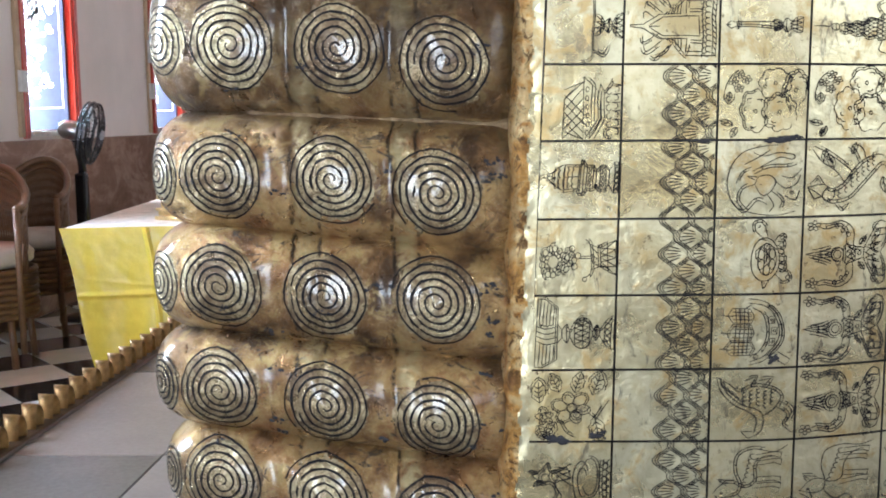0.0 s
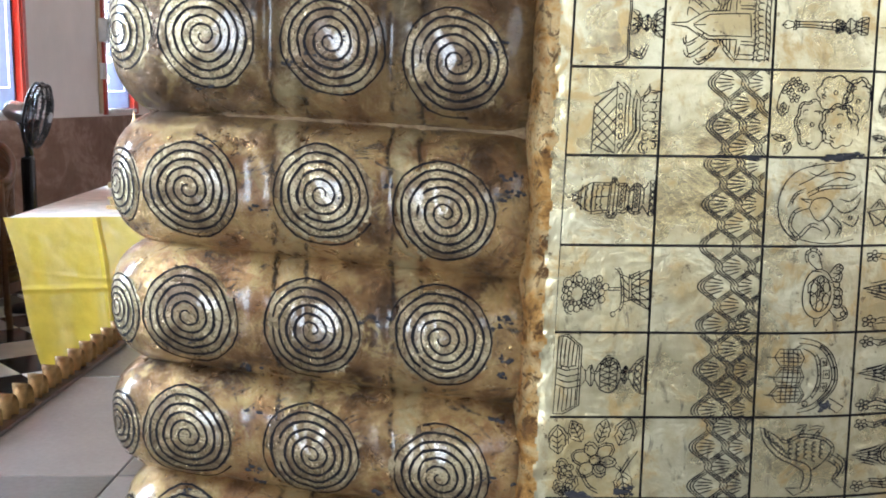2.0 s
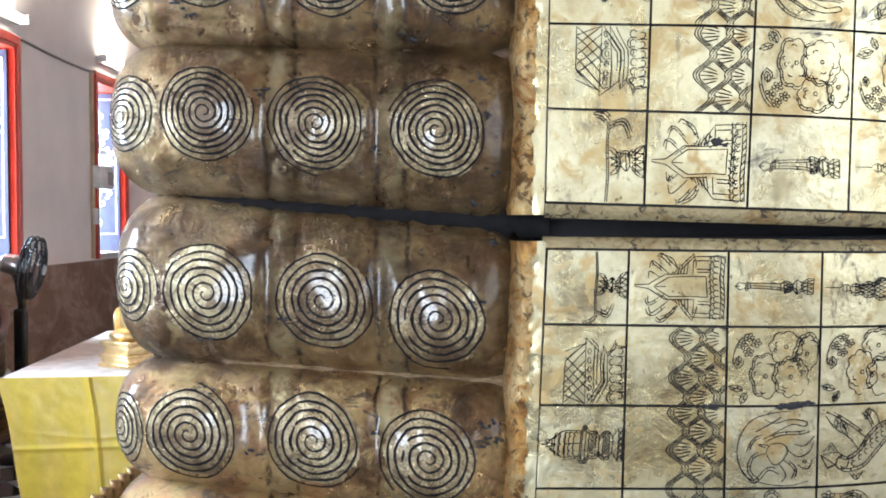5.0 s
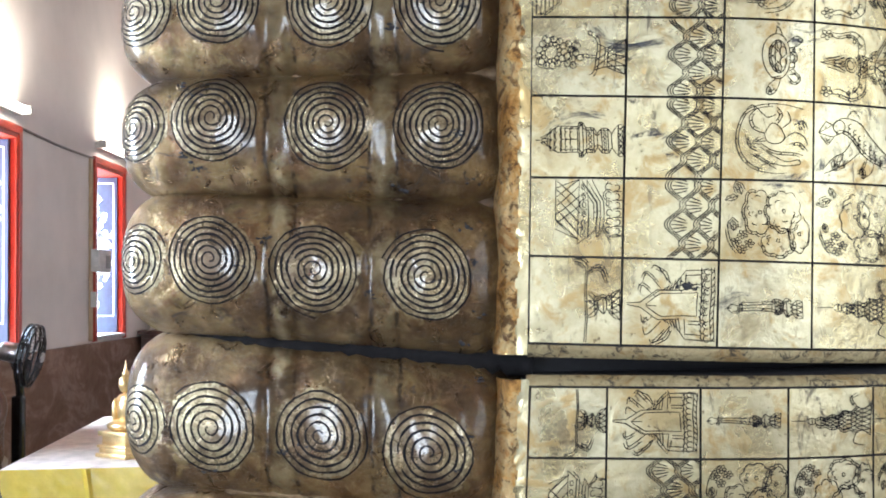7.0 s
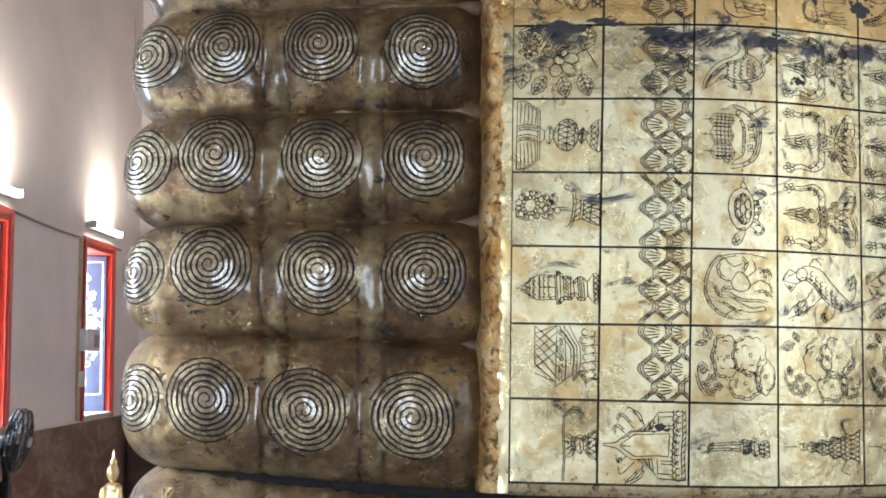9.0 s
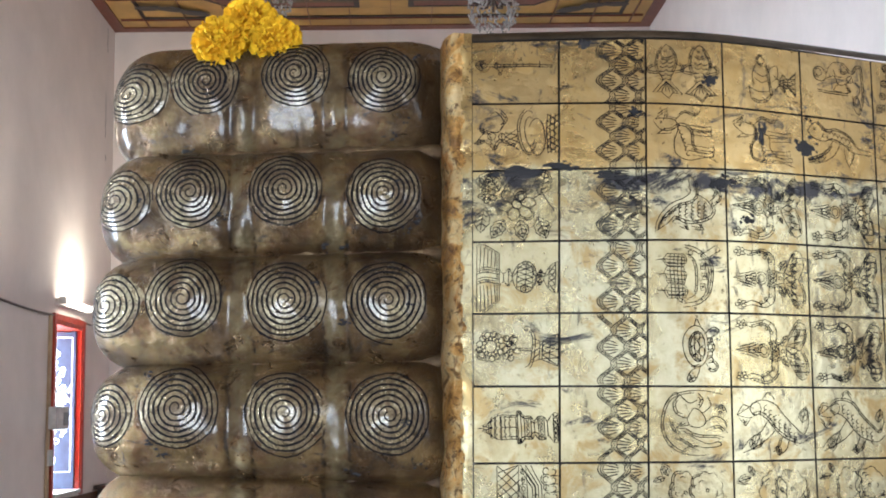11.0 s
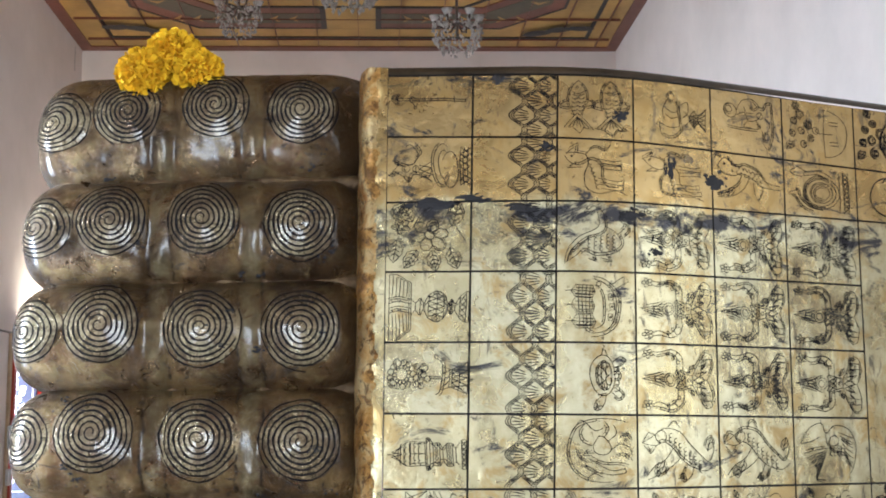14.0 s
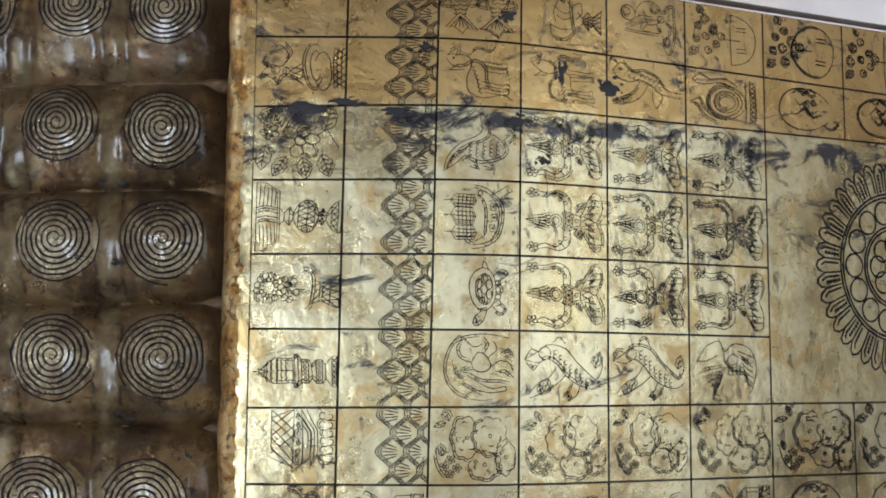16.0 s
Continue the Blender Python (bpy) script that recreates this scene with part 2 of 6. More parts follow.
def marble():
    k = Mat("brown_marble_wainscot", 0.22)
    v = k.noise(1.3, 9, 0.65, stretch=(1, 1, 2.2), warp=1.6)
    f = k.noise(14, 6, 0.7)
    col = k.ramp(v, [(0.3, (0.16, 0.092, 0.062)), (0.5, (0.24, 0.145, 0.10)), (0.58, (0.33, 0.22, 0.16)), (0.7, (0.20, 0.115, 0.08))])
    return k.done(k.mix(k.ramp(f, [(0.4, 0.0), (0.7, 0.35)]), col, (0.13, 0.07, 0.05)), None, [(f, 0.03, 0.002)])


MARBLE = marble()


def silk():
    k = Mat("yellow_satin_cloth", 0.32)
    f = k.noise(9, 4)
    k.b.inputs["Sheen Weight"].default_value = 0.3
    w = k.noise(400, 2)
    return k.done(k.ramp(f, [(0.3, (0.52, 0.385, 0.028)), (0.7, (0.68, 0.52, 0.045))]), None, [(f, 0.25, 0.01), (w, 0.1, 0.0005)])


SILK = silk()
LACE = plain("white_printed_tablecloth", (0.68, 0.62, 0.56), 0.6, 0.0, 0.3, 12, 0.1)
GLOSS_BLACK = plain("black_gloss_plastic", (0.012, 0.012, 0.014), 0.2)
STEEL = plain("brushed_steel", (0.45, 0.45, 0.46), 0.3, 0.9)
RATTAN = plain("brown_rattan", (0.13, 0.066, 0.028), 0.45, 0.0, 0.35, 30, 0.3)
CUSHION = plain("pale_seat_cushion", (0.52, 0.46, 0.40), 0.85, 0.0, 0.2, 9, 0.2)
WHITE_PLASTIC = plain("greyed_white_plastic", (0.55, 0.53, 0.50), 0.4)
PETAL = plain("marigold_petal", (0.95, 0.56, 0.008), 0.9, 0.0, 0.25, 60, 0.02)
CRYSTAL = plain("clear_crystal_drops", (0.36, 0.335, 0.31), 0.15, 0.0, 0.3, 30, 0.2)
CEIL_GOLD = plain("ochre_ceiling_paint", (0.40, 0.235, 0.060), 0.45, 0.0, 0.3, 3, 0.1)
CEIL_RED = plain("maroon_ceiling_paint", (0.15, 0.050, 0.030), 0.45, 0.0, 0.3, 3, 0.1)
CEIL_DARK = plain("dark_ceiling_line", (0.028, 0.022, 0.02), 0.5)
CEIL_GREEN = plain("olive_ceiling_paint", (0.085, 0.075, 0.048), 0.5, 0.0, 0.3, 5)


def glow(name, colour, strength):
    m = bpy.data.materials.new(name)
    m.use_nodes = True
    b = m.node_tree.nodes["Principled BSDF"]
    b.inputs["Base Color"].default_value = (0.9, 0.9, 0.88, 1)
    b.inputs["Emission Color"].default_value = (*colour, 1)
    b.inputs["Emission Strength"].default_value = strength
    return m


TUBE = glow("lit_tube", (1.0, 0.88, 0.68), 26.0)

# ---- mesh helpers ----


def mesh_of(name, verts, faces, material, smooth=False):
    me = bpy.data.meshes.new(name)
    me.from_pydata([tuple(v) for v in verts], [], faces)
    if material:
        me.materials.append(material)
    if smooth:
        me.polygons.foreach_set("use_smooth", [True] * len(me.polygons))
    me.update()
    return me


def put_mesh(name, verts, faces, material, parent=None, label="", smooth=False):
    ob = new(name, mesh_of(name, verts, faces, material, smooth))
    ob.parent = parent
    return tagged(ob, label)


def part(name, bm, material, parent=None, label="", smooth=False):
    me = bpy.data.meshes.new(name)
    bm.to_mesh(me)
    bm.free()
    if material:
        me.materials.append(material)
    if smooth:
        me.polygons.foreach_set("use_smooth", [True] * len(me.polygons))
    ob = new(name, me)
    ob.parent = parent
    return tagged(ob, label)


def thing(name, label, category, group="", at=(0, 0, 0), kind=""):
    ob = new(name)
    ob.location = at
    ob.empty_display_size = 0.1
    return tagged(ob, label, category, group, kind)


def box(bm, x0, x1, y0, y1, z0, z1, bevel=0.0, m=None):
    g = bmesh.ops.create_cube(bm, size=1.0, matrix=Matrix.Translation(((x0 + x1) / 2, (y0 + y1) / 2, (z0 + z1) / 2)) @ Matrix.Diagonal((x1 - x0, y1 - y0, z1 - z0, 1)))
    vs = g["verts"]
    if bevel:
        es = list({e for v in vs for e in v.link_edges})
        r = bmesh.ops.bevel(bm, geom=es, offset=bevel, segments=2, affect="EDGES", profile=0.6)
        vs = list({v for f in r["faces"] for v in f.verts} | {v for v in vs if v.is_valid})
    if m:
        bmesh.ops.transform(bm, matrix=m, verts=vs)
    return vs


def boxed(*a, bevel=0.0, m=None):
    bm = bmesh.new()
    box(bm, *a, bevel=bevel, m=m)
    return bm


def lathe(profile, seg=24, m=None):
    """A turned shape from (radius, height) pairs."""
    bm = bmesh.new()
    rings = []
    for r, h in profile:
        rings.append([bm.verts.new((r * math.cos(2 * math.pi * i / seg), r * math.sin(2 * math.pi * i / seg), h)) for i in range(seg)])
    for a, b in zip(rings, rings[1:]):
        for i in range(seg):
            bm.faces.new((a[i], a[(i + 1) % seg], b[(i + 1) % seg], b[i]))
    if profile[0][0] > 1e-4:
        bm.faces.new(rings[0][::-1])
    if profile[-1][0] > 1e-4:
        bm.faces.new(rings[-1])
    bmesh.ops.remove_doubles(bm, verts=bm.verts, dist=1e-5)
    if m:
        bm.transform(m)
    return bm


def tube(pts, r, seg=8, bm=None, closed=False):
    """A round bar along points; r is one radius or one for each point."""
    bm = bm or bmesh.new()
    pts = [Vector(p) for p in pts]
    n = len(pts)
    rings = []
    side = None
    for i, p in enumerate(pts):
        a, b = pts[(i - 1) % n if closed else max(i - 1, 0)], pts[(i + 1) % n if closed else min(i + 1, n - 1)]
        d = (b - a).normalized()
        if side is None:
            side = d.orthogonal().normalized()
        side = (side - d * side.dot(d)).normalized()
        up = d.cross(side)
        rr = r[i] if isinstance(r, (list, tuple)) else r
        rings.append([bm.verts.new(p + rr * (math.cos(2 * math.pi * j / seg) * side + math.sin(2 * math.pi * j / seg) * up)) for j in range(seg)])
    for i in range(n if closed else n - 1):
        a, b = rings[i], rings[(i + 1) % n]
        for j in range(seg):
            bm.faces.new((a[j], a[(j + 1) % seg], b[(j + 1) % seg], b[j]))
    if not closed:
        bm.faces.new(rings[0][::-1])
        bm.faces.new(rings[-1])
    return bm


def ribbons(name, lines, width, surface, material, parent, lift=0.0012, label=""):
    """Flat strokes laid on a surface: lines of (s, w) points, surface(s, w) -> (point, normal)."""
    verts, faces = [], []
    for line in lines:
        n = len(line)
        if n < 2:
            continue
        base = len(verts)
        for i, (s, w) in enumerate(line):
            a, b = line[max(i - 1, 0)], line[min(i + 1, n - 1)]
            dx, dy = b[0] - a[0], b[1] - a[1]
            ln = math.hypot(dx, dy) or 1.0
            taper = 0.62 + 0.38 * math.sin(math.pi * min(1.0, (i + 0.5) / n)) + 0.16 * math.sin(i * 1.7 + base)
            ox, oy = -dy / ln * width / 2 * taper, dx / ln * width / 2 * taper
            for q in (1, -1):
                p, nn = surface(s + q * ox, w + q * oy)
                verts.append(p + nn * lift)
        for i in range(n - 1):
            k = base + 2 * i
            faces.append((k, k + 1, k + 3, k + 2))
    if not faces:
        return None
    return put_mesh(name, verts, faces, material, parent, label, smooth=True)

# ---- the hall ----


def setting(name, bm, material, label=""):
    return tagged(part(name, bm, material, None, label), kind="structure")


def wall_with_openings():
    """The west wall: solid above, below and between the deep window openings."""
    bm = bmesh.new()
    x0, x1 = XW - 0.45, XW
    box(bm, x0, x1, YS, YN, -0.1, WIN_Z0)
    box(bm, x0, x1, YS, YN, WIN_Z1, ZC)
    edges = [YS] + [v for y in WIN_Y for v in (y - WIN_W / 2, y + WIN_W / 2)] + [YN]
    for a, b in zip(edges[::2], edges[1::2]):
        box(bm, x0, x1, a, b, WIN_Z0, WIN_Z1)
    return bm


setting("wall_west", wall_with_openings(), PLASTER, "pale pink plaster wall with deep window openings")
setting("wall_north", boxed(XW - 0.45, XE + 0.3, YN, YN + 0.3, -0.1, ZC), PLASTER, "pale plaster far wall")
bm = bmesh.new()
box(bm, XE, XE + 0.3, YS, -1.55, -0.1, ZC)
box(bm, XE, XE + 0.3, 0.85, YN, -0.1, ZC)
box(bm, XE, XE + 0.3, -1.55, 0.85, 3.1, ZC)
box(bm, XE, XE + 0.3, -1.55, 0.85, -0.1, 1.3)
setting("wall_east", bm, PLASTER, "pale plaster wall with a wide window opening")
bm = bmesh.new()
box(bm, XW - 0.45, -2.75, YS - 0.3, YS, -0.1, ZC)
box(bm, -1.35, 1.35, YS - 0.3, YS, -0.1, ZC)
box(bm, 2.65, XE + 0.3, YS - 0.3, YS, -0.1, ZC)
# opening added so that the south fill lamp reaches the soles
box(bm, 1.35, 2.65, YS - 0.3, YS, -0.1, 1.2)
box(bm, 1.35, 2.65, YS - 0.3, YS, 3.5, ZC)
box(bm, -2.75, -1.35, YS - 0.3, YS, 3.0, ZC)
setting("wall_south", bm, PLASTER, "pale plaster wall with a doorway and an opening added for a fill lamp")
setting("wainscot", boxed(XW, XW + 0.025, YS, YN - 0.002, 0.0, 1.20, bevel=0.004), MARBLE, "polished brown marble wainscot on the wall")
setting("wainscot_north", boxed(XW + 0.026, XE, YN - 0.025, YN, 0.0, 1.20, bevel=0.004), MARBLE, "polished brown marble wainscot on the far wall")
setting("floor", boxed(XW - 0.45, XE + 0.3, YS - 0.3, YN + 0.3, -0.25, -0.012), GROUT, "floor bed under black and white tiles")
setting("ground", boxed(-60, 60, -60, 60, -0.5, -0.26), GREY_STONE, "paved yard outside the hall")


def ceiling():
    """Painted ceiling: flat fields, frames and lines, each step a few millimetres proud."""
    me = bpy.data.meshes.new("ceiling")
    bm = bmesh.new()
    mats = [CEIL_GOLD, CEIL_RED, CEIL_DARK, CEIL_GREEN, PLASTER]

    def slab(x0, x1, y0, y1, drop, k):
        before = set(bm.faces)
        box(bm, x0, x1, y0, y1, ZC - drop, ZC - drop + 0.05)
        for f in set(bm.faces) - before:
            f.material_index = k

    def ring(inset, width, drop, k):
        a, b, c, d = XW + inset, XE - inset, YS + inset, YN - inset
        slab(a, b, c, c + width, drop, k)
        slab(a, b, d - width, d, drop, k)
        slab(a, a + width, c + width, d - width, drop, k)
        slab(b - width, b, c + width, d - width, drop, k)

    slab(XW - 0.45, XE + 0.3, YS - 0.3, YN + 0.3, -0.02, 4)
    slab(XW + 0.02, XE - 0.02, YS + 0.02, YN - 0.02, 0.0, 0)
    ring(0.0, 0.13, 0.014, 1)
    ring(0.40, 0.045, 0.010, 2)
    mid = (XW + XE) / 2

    def frame_of(x0, x1, y0, y1, cut, wide, drop, k):
        """A flat eight-sided band: a rectangle with its corners cut off."""
        rims = []
        for g in (0.0, wide):
            a, b, c, d, e = x0 + g, x1 - g, y0 + g, y1 - g, max(cut - 0.59 * g, 0.0)
            rims.append([(a + e, c), (b - e, c), (b, c + e), (b, d - e), (b - e, d), (a + e, d), (a, d - e), (a, c + e)])
        loops = [[bm.verts.new((x, y, ZC - drop + h)) for x, y in rim] for rim, h in ((rims[0], 0.05), (rims[0], 0.0), (rims[1], 0.0), (rims[1], 0.05))]
        for p, q in zip(loops, loops[1:]):
            for i in range(8):
                f = bm.faces.new((p[i], p[(i + 1) % 8], q[(i + 1) % 8], q[i]))
                f.material_index = k

    for j in range(3):
        y1 = YN - 0.72 - 5.2 * j
        y0 = y1 - 4.9
        a, b = XW + 0.80, XE - 0.80
        for inset, wide, drop, k in ((0.0, 0.62, 0.012, 1), (0.0, 0.03, 0.016, 2), (0.17, 0.28, 0.016, 3), (0.60, 0.03, 0.016, 2), (0.98, 0.26, 0.012, 1), (0.98, 0.025, 0.016, 2), (1.22, 0.025, 0.016, 2), (1.46, 0.09, 0.012, 2), (1.66, 0.05, 0.012, 1), (1.82, 0.30, 0.012, 1), (1.86, 0.14, 0.016, 3)):
            frame_of(a + inset, b - inset, y0 + inset, y1 - inset, 0.62 - 0.25 * inset, wide, drop, k)
        # ochre gap and blunt ends where the frame is broken in the middle
        for yy in (y0 + 0.015, y1 - 0.615):
            slab(mid - 0.26, mid + 0.26, yy, yy + 0.60, 0.020, 0)
            for sx in (-1, 1):
                slab(mid + sx * 0.29 - 0.03, mid + sx * 0.29 + 0.03, yy, yy + 0.60, 0.024, 2)
        # arrow-shaped leaves along the olive inlay
        for side in (-1, 1):
            for i in range(7):
                cx = mid + side * (0.55 + 0.20 * i)
                for yy in (y1 - 0.31, y0 + 0.31):
                    for t in (-1, 1):
                        v = [bm.verts.new((cx + dx * side, yy + t * dy, ZC - 0.019)) for dx, dy in ((0.10, 0.0), (0.0, 0.10), (0.035, 0.0))]
                        bm.faces.new(v).material_index = 0
            for i in range(18):
                cy = y0 + 0.85 + 0.19 * i
                xx = mid + side * ((b - a) / 2 - 0.31)
                for t in (-1, 1):
                    v = [bm.verts.new((xx + t * dx, cy + dy, ZC - 0.019)) for dx, dy in ((0.0, 0.10), (0.10, 0.0), (0.0, 0.035))]
                    bm.faces.new(v).material_index = 0
    y = YN - 0.40
    while y > YS:
        slab(XW + 0.16, XE - 0.16, y, y + 0.006, 0.028, 1)
        y -= 0.62
    x = XW + 0.42
    while x < XE:
        slab(x, x + 0.006, YS + 0.2, YN - 0.14, 0.0275, 1)
        x += 0.45
    # dark scrolls in the corners
    for sx in (1, -1):
        for j in range(26):
            u = j / 25
            cx, cy = mid + sx * (1.95 + 0.62 * u), YN - 0.58 - 0.16 * math.sin(2.6 * u) - 0.16 * u * u
            q = 0.030 + 0.055 * abs(math.sin(8.5 * u + 0.4))
            dz = 0.032 + 0.0005 * j
            v = [bm.verts.new((cx + q * math.cos(t) * 1.5, cy + q * math.sin(t), ZC - dz)) for t in (0.3, 1.5, 2.8, 4.0, 5.3)]
            bm.faces.new(v).material_index = 2
    bm.to_mesh(me)
    bm.free()
    for k in mats:
        me.materials.append(k)
    return tagged(new("ceiling", me), "ochre and maroon painted panel ceiling", kind="structure")


ceiling()

# ---- platform of the statue ----
PZ = 0.35
SLANT = -0.065
plat = setting("platform", boxed(-1.42, 2.4, 1.30, 11.4, 0.0, PZ - 0.012, bevel=0.01), GROUT, "low stone platform under the statue")
for i in range(4):
    for j in range(8):
        xa, ya = (-1.41, -0.955, -0.36, 0.24)[i], 2.02 + 1.08 * j
        wd = (0.45, 0.59, 0.594, 0.594)[i]
        if (i + j) % 2 == 1:
            mm = PALE_STONE
        else:
            mm = GREY_STONE
        ob = part("slab", boxed(xa, xa + wd, ya, ya + 1.074, PZ - 0.0119, PZ, bevel=0.003), mm, plat)
kerb = setting("kerb", boxed(-1.50, -1.40, 1.30, 11.4, 0.0, PZ + 0.012, bevel=0.01), DARK_WOOD, "dark brown kerb along the platform")


def kerb_petal():
    bm = bmesh.new()
    n, m = 8, 10
    rows = []
    for i in range(n + 1):
        u = i / n
        half = 0.052 * (1 - u ** 3.2) ** 0.6 if u < 1 else 0.0
        rows.append([(0.030 * math.sin(u * 1.3) - 0.022 * math.cos(math.pi * (v / m - 0.5)) - 0.03 * u, half * math.sin(math.pi * (v / m - 0.5)) * 1.0, 0.085 * u) for v in range(m + 1)])
    vs = [[bm.verts.new(p) for p in r] for r in rows]
    back = [[bm.verts.new((p[0] + 0.028, p[1] * 0.9, p[2] * 0.97)) for p in r] for r in rows]
    for i in range(n):
        for j in range(m):
            bm.faces.new((vs[i][j], vs[i][j + 1], vs[i + 1][j + 1], vs[i + 1][j]))
            bm.faces.new((back[i][j + 1], back[i][j], back[i + 1][j], back[i + 1][j + 1]))
        for j in (0, m):
            bm.faces.new((vs[i][j], back[i][j], back[i + 1][j], vs[i + 1][j]))
    bmesh.ops.remove_doubles(bm, verts=bm.verts, dist=1e-5)
    bmesh.ops.recalc_face_normals(bm, faces=bm.faces)
    return bm


PETAL_GILT = plain("rubbed_kerb_gilding", (0.46, 0.28, 0.10), 0.4, 0.5, 0.75, 16, 0.4)
first = part("kerb_petal", kerb_petal(), PETAL_GILT, kerb, "gilded lotus petal", True)
for i in range(70):
    y = 1.95 + 0.128 * i
    ob = first if i == 0 else new("kerb_petal", first.data)
    ob.parent = kerb
    ob.matrix_basis = pose(-1.455, y, PZ + 0.005) @ Matrix.Diagonal((1.1, 0.66, 0.95, 1))

# ---- the two stacked feet ----


def sole_y(x):
    """How far back the sole lies at x: flat under the toes, falling away towards the heel."""
    t = min(max((x - 0.30) / 0.40, 0.0), 1.0)
    return 1.768 + 0.43 * (0.40 * (t ** 3 - t ** 4 / 2) + max(0.0, x - 0.70))


def sole_slope(x):
    t = min(max((x - 0.30) / 0.40, 0.0), 1.0)
    return 0.43 * t * t * (3 - 2 * t)


class Toe:
    """One toe: a rounded bar along -x with a domed tip. face(s, w) is the point at arc length s from its root, w above its axis."""

    def __init__(self, z_root, z_tip, h_root, h_tip, tip, depth=0.13, back=0.0):
        self.x0, self.xt, self.cap = 0.085, tip, 0.108
        self.pads = []
        self.xr = self.xt + self.cap
        self.L = self.x0 - self.xr
        self.zr, self.zt, self.hr, self.ht, self.d, self.back = z_root, z_tip, h_root, h_tip, depth, back

    def axis(self, s):
        x = self.x0 - min(s, self.L)
        u = min(max((self.x0 - x) / self.L, -0.2), 1.0)
        yf = 1.770 + 0.055 * max(u, 0) ** 1.6 + self.back
        yf += 0.032 * (max(0.0, x + 0.010) / 0.06) ** 2
        # shallow joints between the pads
        for c in (-0.300, -0.135):
            yf += 0.0045 * (math.exp(-((x - c + 0.021) / 0.007) ** 2) + math.exp(-((x - c - 0.021) / 0.007) ** 2))
        return x, u, yf

    def at(self, s, w, n=2.9):
        x, u, yf = self.axis(s)
        phi = min(max(0.0, (s - self.L) / self.cap), math.pi / 2)
        zc = self.zr + (self.zt - self.zr) * u
        h = self.hr + (self.ht - self.hr) * u
        k = math.cos(phi)
        wn = max(-1.0, min(1.0, w / h))
        y = yf + self.d - self.d * k ** 0.85 * (1 - abs(wn) ** n) ** (1 / n) if k > 1e-6 else yf + self.d
        xx, zz = x - self.cap * math.sin(phi), zc + h * wn * (k ** 0.75 if k > 1e-6 else 0)
        for cx, cz, r in self.pads:
            q = ((xx - cx) ** 2 + (zz - cz) ** 2) / (r * r)
            if q < 1.6:
                y -= 0.010 * max(0.0, 1 - q / 1.6) ** 1.3 * max(k, 0.0)
        lump = Vector((xx, 0.3 * self.zr, zz))
        y += 0.0030 * noise.noise(lump * 22) + 0.0013 * noise.noise(lump * 65)
        return Vector((xx, y, zz))

    def face(self, s, w):
        p, e = self.at(s, w), 0.002
        a, b = self.at(s + e, w) - self.at(s - e, w), self.at(s, w + e) - self.at(s, w - e)
        nn = a.cross(b)
        if nn.length < 1e-9:
            return p, Vector((0, -1, 0))
        nn.normalize()
        if nn.y > 0.02 or (abs(nn.y) <= 0.02 and nn.x > 0):
            nn = -nn
        return p, nn

    def mesh(self):
        """The front half of the bar, closed behind by its mirror image."""
        ns, nw = 84, 40
        smax = self.L + self.cap * math.pi / 2
        verts, faces = [], []
        row = 2 * nw
        for i in range(ns + 1):
            t = i / ns
            s = t * smax
            x, u, yf = self.axis(s)
            yc = yf + self.d
            h = self.hr + (self.ht - self.hr) * u
            for j in range(row):
                a = 2 * math.pi * j / row
                w = h * math.sin(a)
                p = self.at(s, w * 0.9999)
                if math.cos(a) < 0:
                    p.y = 2 * yc - p.y
                verts.append(p)
        for i in range(ns):
            for j in range(row):
                a, b = i * row + j, i * row + (j + 1) % row
                faces.append((a, b, b + row, a + row))
        return verts, faces


def spiral(cs, cw, rs, rw, turns, phase, hand=1):
    pts = []
    n = int(turns * 26)
    for i in range(n + 1):
        u = i / n
        a = phase + hand * 2 * math.pi * turns * u
        r = 0.06 + 0.94 * u ** 0.95
        wob = 1 + 0.018 * math.sin(3 * a + phase) + 0.012 * math.sin(7.3 * a)
        pts.append((cs + rs * r * wob * math.cos(a), cw + rw * r * wob * math.sin(a)))
    return pts


def patch(at, face, rise=0.0018, nr=5, na=40):
    """A shallow round boss laid on a surface."""
    verts, faces = [], []
    for i in range(nr + 1):
        for j in range(na):
            a = 2 * math.pi * j / na
            r = i / nr * (1 + 0.02 * math.sin(5 * a) + 0.015 * math.sin(11 * a + 1))
            p, nn = face(*at(a, r))
            verts.append(p + nn * (rise * (1 - (i / nr) ** 6) - 0.0004 * (i == nr)))
    for i in range(nr):
        for j in range(na):
            k = (j + 1) % na
            faces.append((i * na + j, i * na + k, i * na + na + k, i * na + na + j))
    return verts, faces


